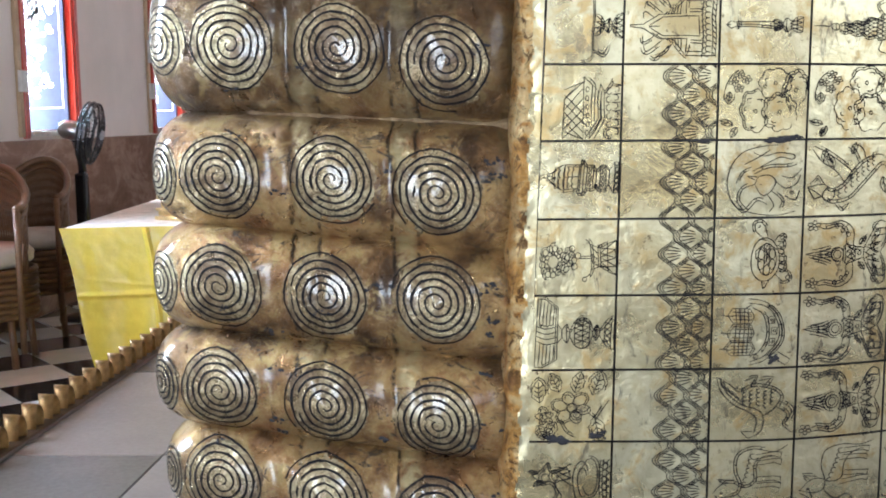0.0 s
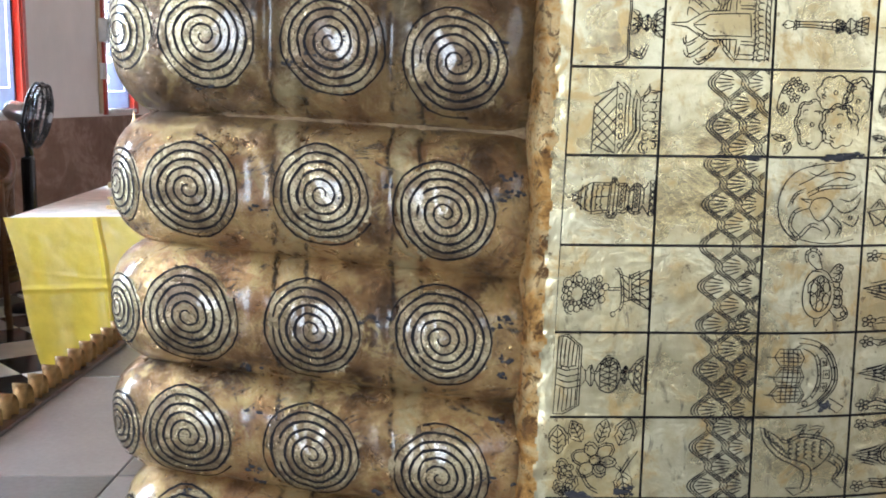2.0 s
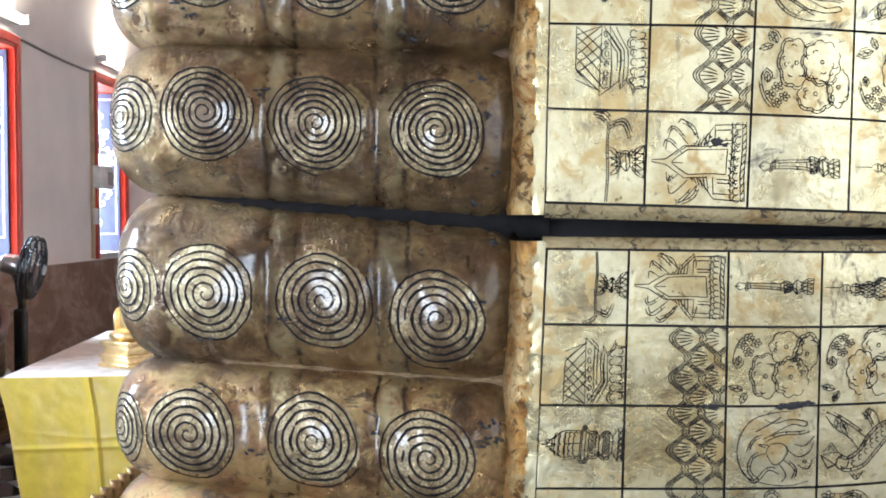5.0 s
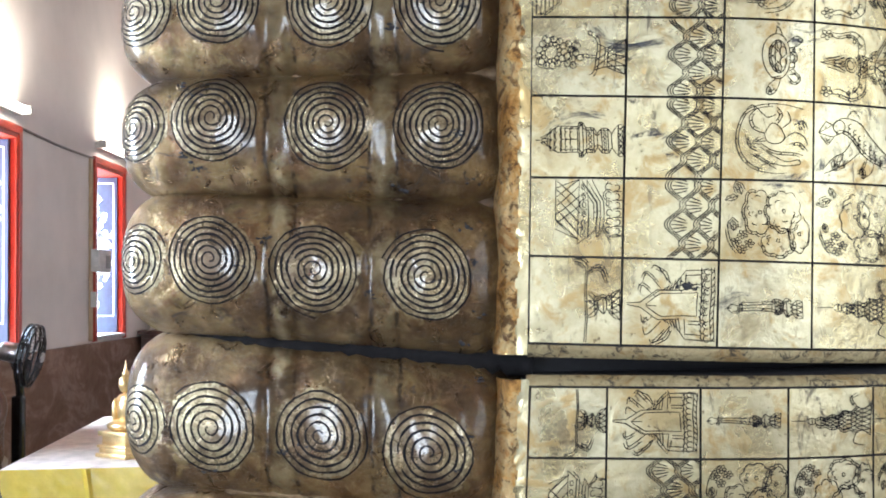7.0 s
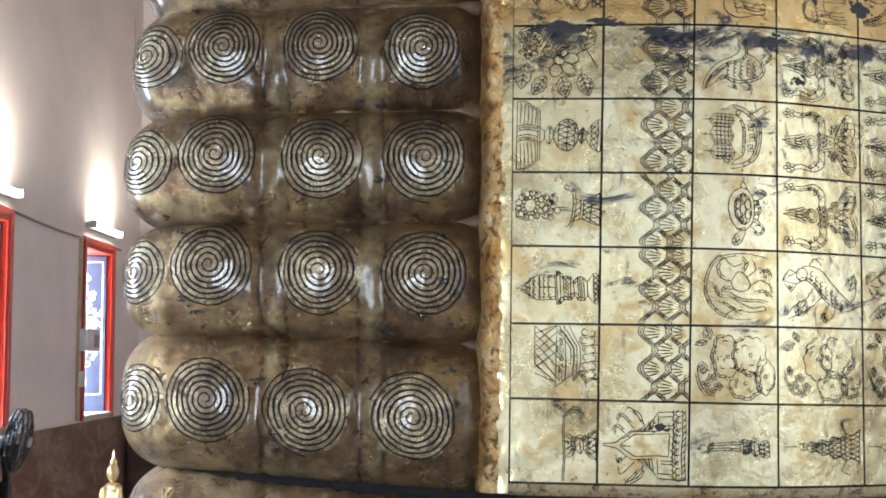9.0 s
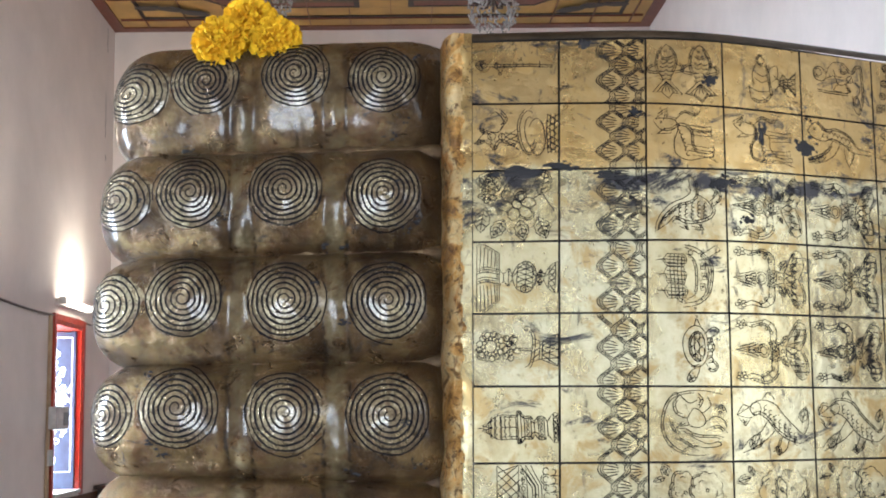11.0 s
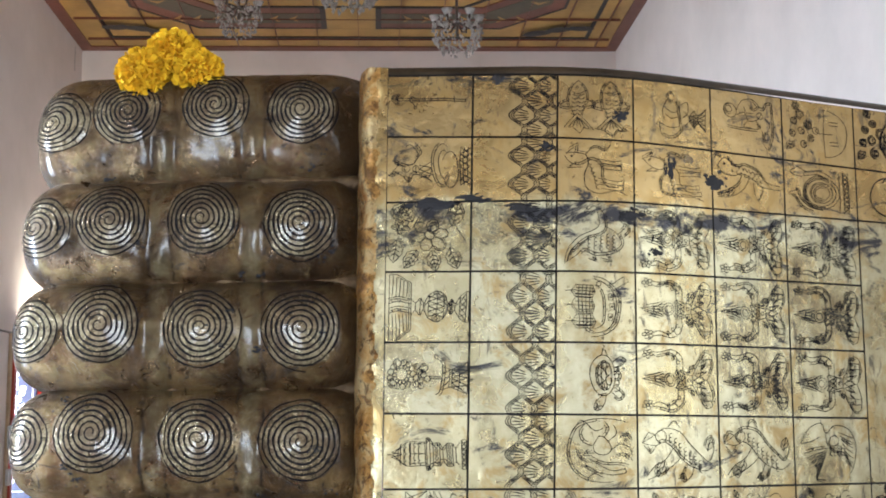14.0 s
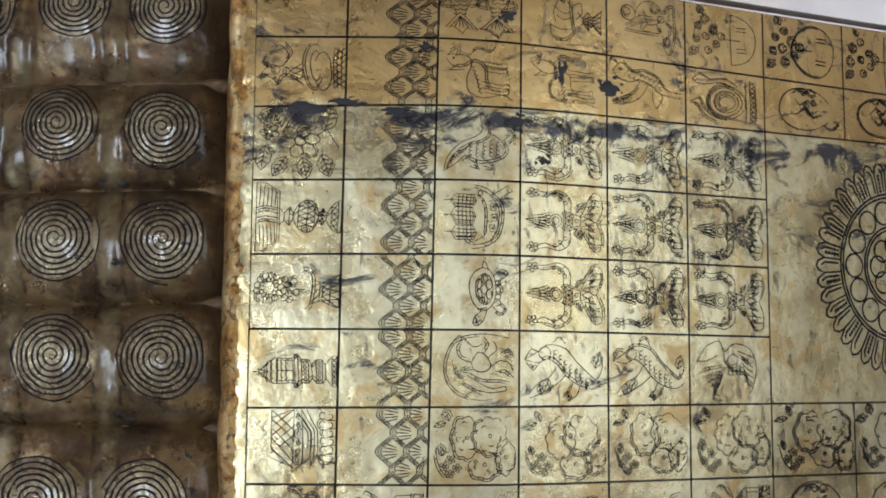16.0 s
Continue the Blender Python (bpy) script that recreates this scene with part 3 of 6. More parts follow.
def build_foot(label, toes, turns, width):
    foot = thing("statue_foot", label, "statue foot", "stacked feet of the reclining statue")
    for k, (zr, zt, hr, ht, tip, back, cs, rad) in enumerate(toes):
        T = Toe(zr, zt, hr, ht, tip, 0.13, back)
        T.pads = [(cx, cz, rad) for cx, cz in cs]
        v, f = T.mesh()
        toe = put_mesh("toe", v, f, TOE, foot, "", True)
        me = toe.data
        for i, (cx, cz) in enumerate(cs):
            s = T.x0 - cx
            x, u, yf = T.axis(s)
            w = cz - (T.zr + (T.zt - T.zr) * u)
            line = [spiral(s, w, rad, rad, turns, 0.7 + 1.9 * i + k, -1)]
            disc = patch(lambda a, r: (s + rad * 1.01 * r * math.cos(a), w + rad * 1.01 * r * math.sin(a)), T.face)
            put_mesh("disc", *disc, BAND, toe, "rubbed gilt boss", True)
            ribbons("spiral", line, width, T.face, LINE, toe, 0.0026)
        rq = random.Random(100 * k + int(zr * 100))
        verts, faces = [], []
        for q in range(9):
            near_root = q < 4
            s0 = T.x0 - (rq.uniform(-0.03, 0.02) if near_root else rq.uniform(-0.50, -0.02))
            x, u, yf = T.axis(s0)
            w0 = rq.uniform(-0.8, 0.8) * (T.hr + (T.ht - T.hr) * u)
            for _ in range(rq.randint(3, 7)):
                sx, wv = s0 + rq.gauss(0, 0.007), w0 + rq.gauss(0, 0.0035)
                ra, rb, ph = rq.uniform(0.0015, 0.0055), rq.uniform(0.0012, 0.0032), rq.uniform(0, 6)
                v, f = patch(lambda a, r: (sx + ra * r * math.cos(a) * (1 + 0.25 * math.sin(3 * a + ph)), wv + rb * r * math.sin(a) * (1 + 0.3 * math.sin(4 * a + 2 * ph))), T.face, 0.0026, 2, 12)
                faces += [tuple(n + len(verts) for n in q_) for q_ in f]
                verts += v
        tagged(put_mesh("flaked_specks", verts, faces, LACQUER, toe, "bare black specks", True), kind="stuff")
        s_in = T.x0 - cs[0][0] + rad * 0.98
        s_out = T.L + T.cap * 1.42
        s4, r4 = (s_in + s_out) / 2, (s_out - s_in) / 2
        x, u, yf = T.axis(s4)
        w4 = (cs[0][1] - (T.zr + (T.zt - T.zr) * u)) * 0.7
        tip_disc = patch(lambda a, r: (s4 + 1.02 * r4 * r * math.cos(a), w4 + 0.98 * rad * r * math.sin(a)), T.face)
        put_mesh("disc", *tip_disc, BAND, toe, "rubbed gilt boss", True)
        ribbons("spiral", [spiral(s4, w4, r4, min(rad * 0.97, ht * 0.82), turns - 0.8, 2.0 + k, 1)], width, T.face, LINE, toe, 0.0026)
    for (za, zta, ha, hta, ta, *_), (zb, ztb, hb, htb, tb, *_) in zip(toes, toes[1:]):
        pts, rad_ = [], []
        for i in range(40):
            u = i / 39
            x = 0.06 - u * (0.06 - max(ta, tb) - 0.075)
            t = min(max((0.085 - x) / (0.085 - ta - 0.108), 0), 1)
            top, low = za + (zta - za) * t - (ha + (hta - ha) * t), zb + (ztb - zb) * t + (hb + (htb - hb) * t)
            y = 1.770 + 0.055 * t ** 1.6 + 0.072 + 0.07 * max(0.0, u - 0.80) / 0.20
            pts.append((x, y + 0.003 * noise.noise(Vector((x * 25, za * 3, 0))), (top + low) / 2 + 0.0025 * noise.noise(Vector((x * 30, za, 4)))))
            rad_.append(0.0150 + 0.004 * noise.noise(Vector((x * 40, zb, 8))))
        part("toe_seam", tube(pts, rad_, 12), JOINT, foot, "filled seam between toes", True)
    return foot


# root axis, tip axis, half heights, tip, set-back, spiral centres (outer, middle, inner), radius
UPPER_TOES = [
    (2.452, 2.455, 0.120, 0.124, -0.560, 0.035, [(-0.366, 2.486), (-0.204, 2.493), (-0.046, 2.479)], 0.066),
    (2.258, 2.262, 0.106, 0.110, -0.576, 0.018, [(-0.390, 2.279), (-0.223, 2.278), (-0.047, 2.265)], 0.068),
    (2.068, 2.073, 0.107, 0.106, -0.584, 0.008, [(-0.400, 2.090), (-0.220, 2.081), (-0.044, 2.075)], 0.072),
    (1.866, 1.880, 0.115, 0.107, -0.582, 0.005, [(-0.408, 1.902), (-0.221, 1.888), (-0.045, 1.880)], 0.073),
    (1.636, 1.675, 0.134, 0.124, -0.582, 0.000, [(-0.410, 1.677), (-0.243, 1.657), (-0.068, 1.645)], 0.073),
]
LOWER_TOES = [
    (1.384, 1.430, 0.126, 0.138, -0.578, 0.012, [(-0.413, 1.408), (-0.237, 1.399), (-0.067, 1.371)], 0.075),
    (1.163, 1.208, 0.114, 0.104, -0.580, 0.005, [(-0.440, 1.199), (-0.251, 1.192), (-0.082, 1.167)], 0.073),
    (0.974, 1.027, 0.102, 0.100, -0.586, 0.004, [(-0.446, 1.020), (-0.267, 1.003), (-0.087, 0.994)], 0.073),
    (0.800, 0.856, 0.095, 0.093, -0.590, 0.004, [(-0.452, 0.846), (-0.271, 0.824), (-0.090, 0.798)], 0.072),
    (0.625, 0.690, 0.096, 0.092, -0.580, 0.008, [(-0.455, 0.690), (-0.275, 0.665), (-0.092, 0.640)], 0.073),
]
upper = build_foot("huge gilded statue foot, sole engraved with squares", UPPER_TOES, 7.3, 0.0039)
lower = build_foot("huge gilded statue foot carrying the other foot", LOWER_TOES, 6.0, 0.0039)


class Sole:
    """The squares of one sole: column lines lean a little, rows fan a little."""

    def __init__(self, foot, cols, zref, lean, rows, rows_right):
        self.foot, self.cols, self.zref, self.lean, self.rows, self.rr = foot, cols, zref, lean, rows, rows_right

    def z(self, r, x):
        return self.rows[r] + (self.rr[r] - self.rows[r]) * (x - 0.11) / 0.97

    def cell(self, c0, c1, r0, r1):
        """A map from the unit square of a cell: u along x, v upwards."""
        def at(u, v):
            cu = self.cols[c0] + (self.cols[c1] - self.cols[c0]) * u
            za, zb = self.z(r1, cu), self.z(r0, cu)
            z = za + (zb - za) * v
            la, lb = self.lean[min(c0, 3)], self.lean[min(c1, 3)]
            x = cu + (la + (lb - la) * u) * (z - self.zref)
            sl = sole_slope(x)
            return Vector((x, sole_y(x), z)), Vector((sl, -1, 0)).normalized()
        return at


def panel(sole, c0, c1, r0, r1, name="sole_panel"):
    at = sole.cell(c0, c1, r0, r1)
    w = sole.cols[c1] - sole.cols[c0]
    h = sole.rows[r0] - sole.rows[r1]
    gu, gv = 0.0009 / w, 0.0009 / h
    eu, ev = gu + 0.0009 / w, gv + 0.0009 / h
    n = 5
    us = [gu, eu] + [eu + (1 - 2 * eu) * i / n for i in range(1, n)] + [1 - eu, 1 - gu]
    vs = [gv, ev, 1 - ev, 1 - gv]
    verts, faces = [], []
    m = len(us)
    inner = us[1:-1]
    for u in inner:
        for v in (vs[1], vs[2]):
            verts.append(at(u, v)[0])
    k = len(inner)
    for i in range(k - 1):
        faces.append((2 * i, 2 * i + 2, 2 * i + 3, 2 * i + 1))
    loop = [(u, vs[1]) for u in inner] + [(u, vs[2]) for u in inner[::-1]]
    outer = [(us[0] if q == 0 else us[-1] if q == k - 1 else inner[q], vs[0]) for q in range(k)] + [(us[0] if q == 0 else us[-1] if q == k - 1 else inner[q], vs[3]) for q in range(k - 1, -1, -1)]
    base = len(verts)
    n2 = len(loop)
    for (u, v), (p, q) in zip(loop, outer):
        verts.append(at(u, v)[0])
        e, nn = at(p, q)
        verts.append(e - nn * 0.0012)
        verts.append(e - nn * 0.0075)
    for i in range(n2):
        a, b = base + 3 * i, base + 3 * ((i + 1) % n2)
        faces += [(a, a + 1, b + 1, b), (a + 1, a + 2, b + 2, b + 1)]
    ob = put_mesh(name, verts, faces, SOLE, sole.foot)
    ob.data.materials.append(LINE)
    ob.data.polygons.foreach_set("use_smooth", [i < k - 1 for i in range(len(faces))])
    ob.data.polygons.foreach_set("material_index", [0 if i < k - 1 else 1 for i in range(len(faces))])
    return ob, at


UP = Sole(upper, [0.088, 0.231, 0.380, 0.534, 0.700, 0.866, 1.046, 1.245, 1.440, 1.640, 1.84], 1.54, [0.024, 0.037, 0.044, 0.036],
          [2.530, 2.416, 2.296, 2.171, 2.047, 1.924, 1.796, 1.674, 1.539], [2.545, 2.412, 2.303, 2.168, 2.035, 1.902, 1.776, 1.640, 1.505])
LO = Sole(lower, [0.054, 0.188, 0.339, 0.475, 0.625, 0.785, 0.95, 1.13, 1.32, 1.52, 1.72], 0.77, [0.052, 0.030, 0.020, 0.026],
          [1.472, 1.363, 1.246, 1.125, 1.005, 0.886, 0.770, 0.655, 0.545], [1.455, 1.345, 1.235, 1.118, 1.000, 0.886, 0.770, 0.655, 0.545])


def foot_core(foot, z0, z1, lean, name):
    """The body of the foot behind its squares, with a rounded rim round the sole."""
    xs = [0.10 + 0.08 * i for i in range(29)]
    prof = []
    n = 6
    R = 0.024
    for i in range(n + 1):
        a = math.pi / 2 * i / n
        prof.append((R - R * math.sin(a), R - R * math.cos(a)))
    ring = [(0.70, z1 - 0.04)] + [(0.10, z1)] + [(d, z1 - e) for d, e in [(q[0] + 0.004, q[1]) for q in prof]] \
        + [(d, z0 + e) for d, e in [(q[0] + 0.004, q[1]) for q in prof][::-1]] + [(0.10, z0), (0.70, z0 + 0.04)]
    verts, faces = [], []
    m = len(ring)
    for x in xs:
        for d, z in ring:
            verts.append((x, sole_y(x) + 0.005 + d, z))
    for i in range(len(xs) - 1):
        for j in range(m - 1):
            a = i * m + j
            faces.append((a, a + 1, a + m + 1, a + m))
        faces.append((i * m + m - 1, i * m, i * m + m, i * m + 2 * m - 1))
    faces.append(tuple(range(m)))
    faces.append(tuple(range((len(xs) - 1) * m, len(xs) * m))[::-1])
    ob = put_mesh(name, verts, faces, LACQUER, foot, "foot body, black lacquer behind the squares", True)
    ob.data.materials.append(TOE)
    for p in ob.data.polygons:
        if p.center.y > sole_y(p.center.x) + 0.08:
            p.material_index = 1
    return ob


foot_core(upper, 1.515, 2.552, 0.026, "foot_body")
foot_core(lower, 0.500, 1.488, 0.045, "foot_body")
# a lumpy black tube and a black block fill the gap between the feet
pts = [(0.10 - 0.60 * i / 47, 1.838 + 0.055 * (i / 47) ** 1.6 + 0.05 * max(0.0, i / 47 - 0.75) + 0.004 * noise.noise(Vector((i * 0.5, 3, 0))), 1.506 + 0.046 * i / 47 + 0.004 * noise.noise(Vector((i * 0.4, 7, 0)))) for i in range(48)]
part("gap_lacquer", tube(pts, [0.023 - 0.013 * i / 47 + 0.010 * noise.noise(Vector((i * 0.9, 1, 2))) for i in range(48)], 12), GAP_BLACK, lower, "lumpy black tube in the gap between the feet", True)
put_mesh("seam_filling", [(-0.04, 1.845, 1.46), (2.3, 2.60, 1.40), (2.3, 2.60, 1.56), (-0.04, 1.845, 1.56), (-0.04, 1.98, 1.46), (2.3, 2.75, 1.40), (2.3, 2.75, 1.56), (-0.04, 1.98, 1.56)], [(0, 1, 2, 3), (7, 6, 5, 4), (0, 4, 5, 1), (3, 2, 6, 7), (0, 3, 7, 4), (1, 5, 6, 2)], LACQUER, lower, "black block in the gap between the feet")


def rim_strip(foot, x_in, x_out, z0, z1, lean, name, label):
    """The gilded border left of the squares, rolling back at its outer edge."""
    verts, faces = [], []
    nz, nx = 200, 16
    for i in range(nz + 1):
        z = z0 + (z1 - z0) * i / nz
        for j in range(nx + 1):
            u = j / nx
            x = x_in + (x_out - x_in) * u + lean * (z - z0) + 0.004 * noise.noise(Vector((0, z * 14, 3.0))) * u
            roll = max(0.0, u - 0.50) / 0.50
            y = 1.768 + 0.085 * (1 - math.sqrt(max(0.0, 1 - roll ** 2))) + (0.007 * noise.noise(Vector((x * 30, z * 22, 0))) + 0.0045 * noise.noise(Vector((x * 80, z * 70, 5)))) * min(1.0, 2 * u) ** 2
            verts.append((x, y, z))
    for i in range(nz):
        for j in range(nx):
            a = i * (nx + 1) + j
            faces.append((a, a + nx + 1, a + nx + 2, a + 1))
    ob = put_mesh(name, verts, faces, RIM, foot, label, True)
    ob.data.materials.append(SOLE)
    for i, p in enumerate(ob.data.polygons):
        if i % nx < 4.5 + 3.0 * noise.noise(Vector((i // nx * 0.21, 2, 0))):
            p.material_index = 1
    return ob


rim_strip(upper, 0.0865, 0.034, 1.522, 2.546, 0.026, "sole_rim", "flaking orange-gold rim")
rim_strip(lower, 0.0455, -0.006, 0.520, 1.484, 0.045, "sole_rim", "flaking orange-gold rim")


def border(foot, x0, x1, za, zb, name, material=None):
    """A gilded strip between the outermost squares and the edge of the foot."""
    verts, faces = [], []
    n = 26
    for i in range(n + 1):
        x = x0 + (x1 - x0) * i / n
        p, q = za(x), zb(x)
        verts += [(x, sole_y(x) + 0.0015, p), (x, sole_y(x) + 0.0015, q), (x, sole_y(x) + 0.016, q + (0.010 if q > p else -0.010))]
    for i in range(n):
        for j in (0, 1):
            a = 3 * i + j
            faces.append((a, a + 1, a + 4, a + 3))
    return put_mesh(name, verts, faces, material or SOLE, foot, "", True)


border(upper, 0.10, 1.9, lambda x: UP.z(0, x) + 0.002, lambda x: UP.z(0, x) + 0.010, "border_strip", OLD_LACQUER)
border(upper, 0.088, 1.9, lambda x: UP.z(8, x) - 0.002, lambda x: UP.z(8, x) - 0.012, "border_strip", FLECKED)
border(lower, 0.085, 1.9, lambda x: LO.z(0, x) + 0.002, lambda x: LO.z(0, x) + 0.008, "border_strip", FLECKED)

CELLS = {}
for sole, key in ((UP, "U"), (LO, "L")):
    for r in range(8):
        for c in range(10):
            if key == "U" and 6 <= c <= 8 and 2 <= r <= 5:
                continue
            CELLS[key, r, c] = panel(sole, c, c + 1, r, r + 1)
CELLS["U", "wheel"] = panel(UP, 6, 9, 2, 6)

# bare spots where the gilding is gone
SPOTS = [("U", 0.735, 2.350, 0.024, 0.020), ("U", 0.262, 2.303, 0.024, 0.008), ("U", 0.397, 2.400, 0.011, 0.009), ("U", 0.552, 2.276, 0.020, 0.012), ("U", 0.312, 2.524, 0.012, 0.012),
         ("U", 0.543, 2.462, 0.013, 0.010), ("U", 0.190, 2.292, 0.050, 0.005), ("U", 0.345, 2.286, 0.030, 0.007), ("U", 0.640, 2.37, 0.010, 0.018), ("U", 0.335, 1.625, 0.014, 0.008), ("U", 0.60, 2.21, 0.012, 0.010),
         ("L", 0.105, 0.774, 0.018, 0.008), ("L", 0.162, 0.779, 0.014, 0.008), ("L", 0.450, 1.243, 0.024, 0.004), ("L", 0.330, 1.243, 0.014, 0.003), ("L", 0.44, 0.90, 0.009, 0.007)]
flat = lambda a, b: (Vector((a, sole_y(a), b)), Vector((sole_slope(a), -1, 0)).normalized())
for key, sx, sz, ra, rb in SPOTS:
    rq = random.Random(int(1000 * sx + 7000 * sz))
    verts, faces = [], []
    for q in range(16):
        d = 0 if q == 0 else rq.uniform(0.3, 1.25)
        a0 = rq.uniform(0, 6.28)
        cx, cz = sx + ra * d * math.cos(a0), sz + rb * d * math.sin(a0)
        size = (0.75 if q == 0 else rq.uniform(0.12, 0.42))
        ph = rq.uniform(0, 50)
        ragged = lambda a: 1 + 0.75 * noise.noise(Vector((1.4 * math.cos(a) + ph, 1.4 * math.sin(a), 0))) + 0.35 * noise.noise(Vector((4 * math.cos(a) + ph, 4 * math.sin(a), 3)))
        v, f = patch(lambda a, r: (cx + ra * size * r * math.cos(a) * ragged(a), cz + max(rb, 0.3 * ra) * size * r * math.sin(a) * ragged(a)), flat, 0.0010 + 0.00004 * q, 2, 28)
        faces += [tuple(n + len(verts) for n in t) for t in f]
        verts += v
    tagged(put_mesh("bare_spot", verts, faces, LACQUER, upper if key == "U" else lower, "bare black spot", True), kind="stuff")

plinth = thing("stone_plinth", "dark stone plinth carrying the stacked feet", "plinth")
part("block", boxed(-0.42, 2.3, 1.86, 2.9, PZ, 0.545, bevel=0.01), GREY_STONE, plinth)

# ---- table with yellow cloth ----
table = thing("offering_table", "long table draped in yellow satin with white top", "table", at=(-2.21, 5.58, 0))
TT = pose(0, 0, 0, 0, 0, 4.8)
part("tabletop", boxed(0, 1.15, 0.01, 2.45, 0.735, 0.775, bevel=0.006, m=TT), LACE, table, "white printed table cover")


def drape():
    verts, faces = [], []
    nx, nz = 220, 90
    for i in range(nx + 1):
        for j in range(nz + 1):
            u, v = i / nx, j / nz
            x = -0.012 + 1.17 * u
            fold = (0.010 + 0.012 * v) * math.sin(9 * u + 1.5 * v) * v + 0.006 * math.sin(31 * u + 2 * v) * v
            crease = 0.006 * math.exp(-((x - 0.42) / 0.012) ** 2) + 0.006 * math.exp(-((v - 0.47 + 0.03 * u) / 0.014) ** 2) + 0.006 * math.exp(-((v - 0.34 - 0.06 * math.sin(4 * u)) / 0.012) ** 2) * u + 0.005 * noise.noise(Vector((7 * u, 3 * v, 1))) * v + 0.0015 * noise.noise(Vector((22 * u, 14 * v, 5)))
            y = -0.004 - 0.02 * v + fold - crease
            p = TT @ Vector((x + 0.15 * v * (1 - u) + 0.01 * math.sin(6 * v) * (1 - u), y, 0.777 - 0.74 * v))
            verts.append(p)
    for i in range(nx):
        for j in range(nz):
            a = i * (nz + 1) + j
            faces.append((a, a + 1, a + nz + 2, a + nz + 1))
    return verts, faces


v, f = drape()
put_mesh("cloth_front", v, f, SILK, table, "creased yellow satin drape", True)
part("cloth_side", boxed(0.15, 0.156, 0.02, 2.45, 0.03, 0.734, bevel=0.002, m=TT), SILK, table, "yellow satin drape")
for dx, dy in ((0.22, 0.1), (1.05, 0.1), (0.22, 2.3), (1.05, 2.3)):
    part("leg", boxed(dx - 0.025, dx + 0.025, dy - 0.025, dy + 0.025, 0, 0.735, m=TT), DARK_WOOD, table)

# ---- engravings ----

def arc(cx, cy, rx, ry=None, a0=0, a1=360, n=18):
    ry = rx if ry is None else ry
    return [(cx + rx * math.cos(radians(a0 + (a1 - a0) * i / n)), cy + ry * math.sin(radians(a0 + (a1 - a0) * i / n))) for i in range(n + 1)]


def curve(*pts, n=6):
    """A smooth line through points."""
    out = []
    q = [pts[0], *pts, pts[-1]]
    for i in range(1, len(q) - 2):
        p0, p1, p2, p3 = q[i - 1], q[i], q[i + 1], q[i + 2]
        for j in range(n):
            t = j / n
            out.append(tuple(0.5 * (2 * p1[k] + (p2[k] - p0[k]) * t + (2 * p0[k] - 5 * p1[k] + 4 * p2[k] - p3[k]) * t * t + (3 * p1[k] - p0[k] - 3 * p2[k] + p3[k]) * t ** 3) for k in (0, 1)))
    out.append(pts[-1])
    return out


def line(*pts):
    return list(pts)


def flower(cx, cy, r, n=5, turn=0.0):
    out = [arc(cx, cy, r * 0.26, n=8)]
    for i in range(n):
        a = turn + 360 * i / n
        ca, sa = math.cos(radians(a)), math.sin(radians(a))
        out.append([(cx + r * (d * ca - h * sa), cy + r * (d * sa + h * ca)) for d, h in ((0.26, -0.1), (0.55, -0.34), (0.9, -0.2), (1.0, 0), (0.9, 0.2), (0.55, 0.34), (0.26, 0.1))])
    return out


def leaf(cx, cy, r, turn):
    ca, sa = math.cos(radians(turn)), math.sin(radians(turn))
    f = lambda p: [(cx + r * (d * ca - h * sa), cy + r * (d * sa + h * ca)) for d, h in p]
    return [f([(0, 0), (0.3, 0.22), (0.7, 0.2), (1, 0), (0.7, -0.2), (0.3, -0.22), (0, 0)]), f([(0, 0), (1, 0)]), f([(0.3, 0), (0.5, 0.16)]), f([(0.45, 0), (0.65, -0.15)])]


def turned_shape(profile, v, tip=None):
    """The outline of a turned piece lying along u round the height v, with a ring at each step."""
    out = [curve(*[(u, v + h) for u, h in profile]), curve(*[(u, v - h) for u, h in profile])]
    out += [line((u, v - h), (u, v + h)) for u, h in profile[1:]]
    if tip is not None:
        out.append(line((tip, v), (profile[0][0], v)))
    return out


def hatched(u0, u1, v, h0, h1, n, cross=True):
    """Lozenges filling a turned band from u0 to u1."""
    out = []
    for i in range(n):
        a, b = -1 + 2 * i / n, -1 + 2 * (i + 1) / n
        out.append(line((u0, v + a * h0), (u1, v + b * h1)))
        if cross:
            out.append(line((u0, v + b * h0), (u1, v + a * h1)))
    return out


def beads(u, v, half, n, r):
    return [arc(u, v - half + 2 * half * (i + 0.5) / n, r, n=7) for i in range(n)]


def m_pedestal(u0=0.30, v=0.5):
    """A waisted stand with a round body, its foot on the far side."""
    w = 1 - u0
    P = lambda t: u0 + w * t
    out = turned_shape([(P(0.0), 0.13), (P(0.08), 0.06), (P(0.16), 0.13), (P(0.22), 0.05), (P(0.30), 0.17), (P(0.44), 0.22), (P(0.56), 0.16), (P(0.62), 0.05), (P(0.68), 0.11), (P(0.74), 0.05), (P(0.82), 0.15), (P(0.93), 0.22), (P(0.985), 0.22)], v)
    out += hatched(P(0.30), P(0.56), v, 0.15, 0.15, 4) + hatched(P(0.82), P(0.93), v, 0.14, 0.20, 4) + beads(P(0.68), v, 0.08, 3, 0.022)
    out += [arc(P(0.43), v - 0.17, 0.05, n=9), arc(P(0.43), v - 0.17, 0.025, n=7)]
    return out


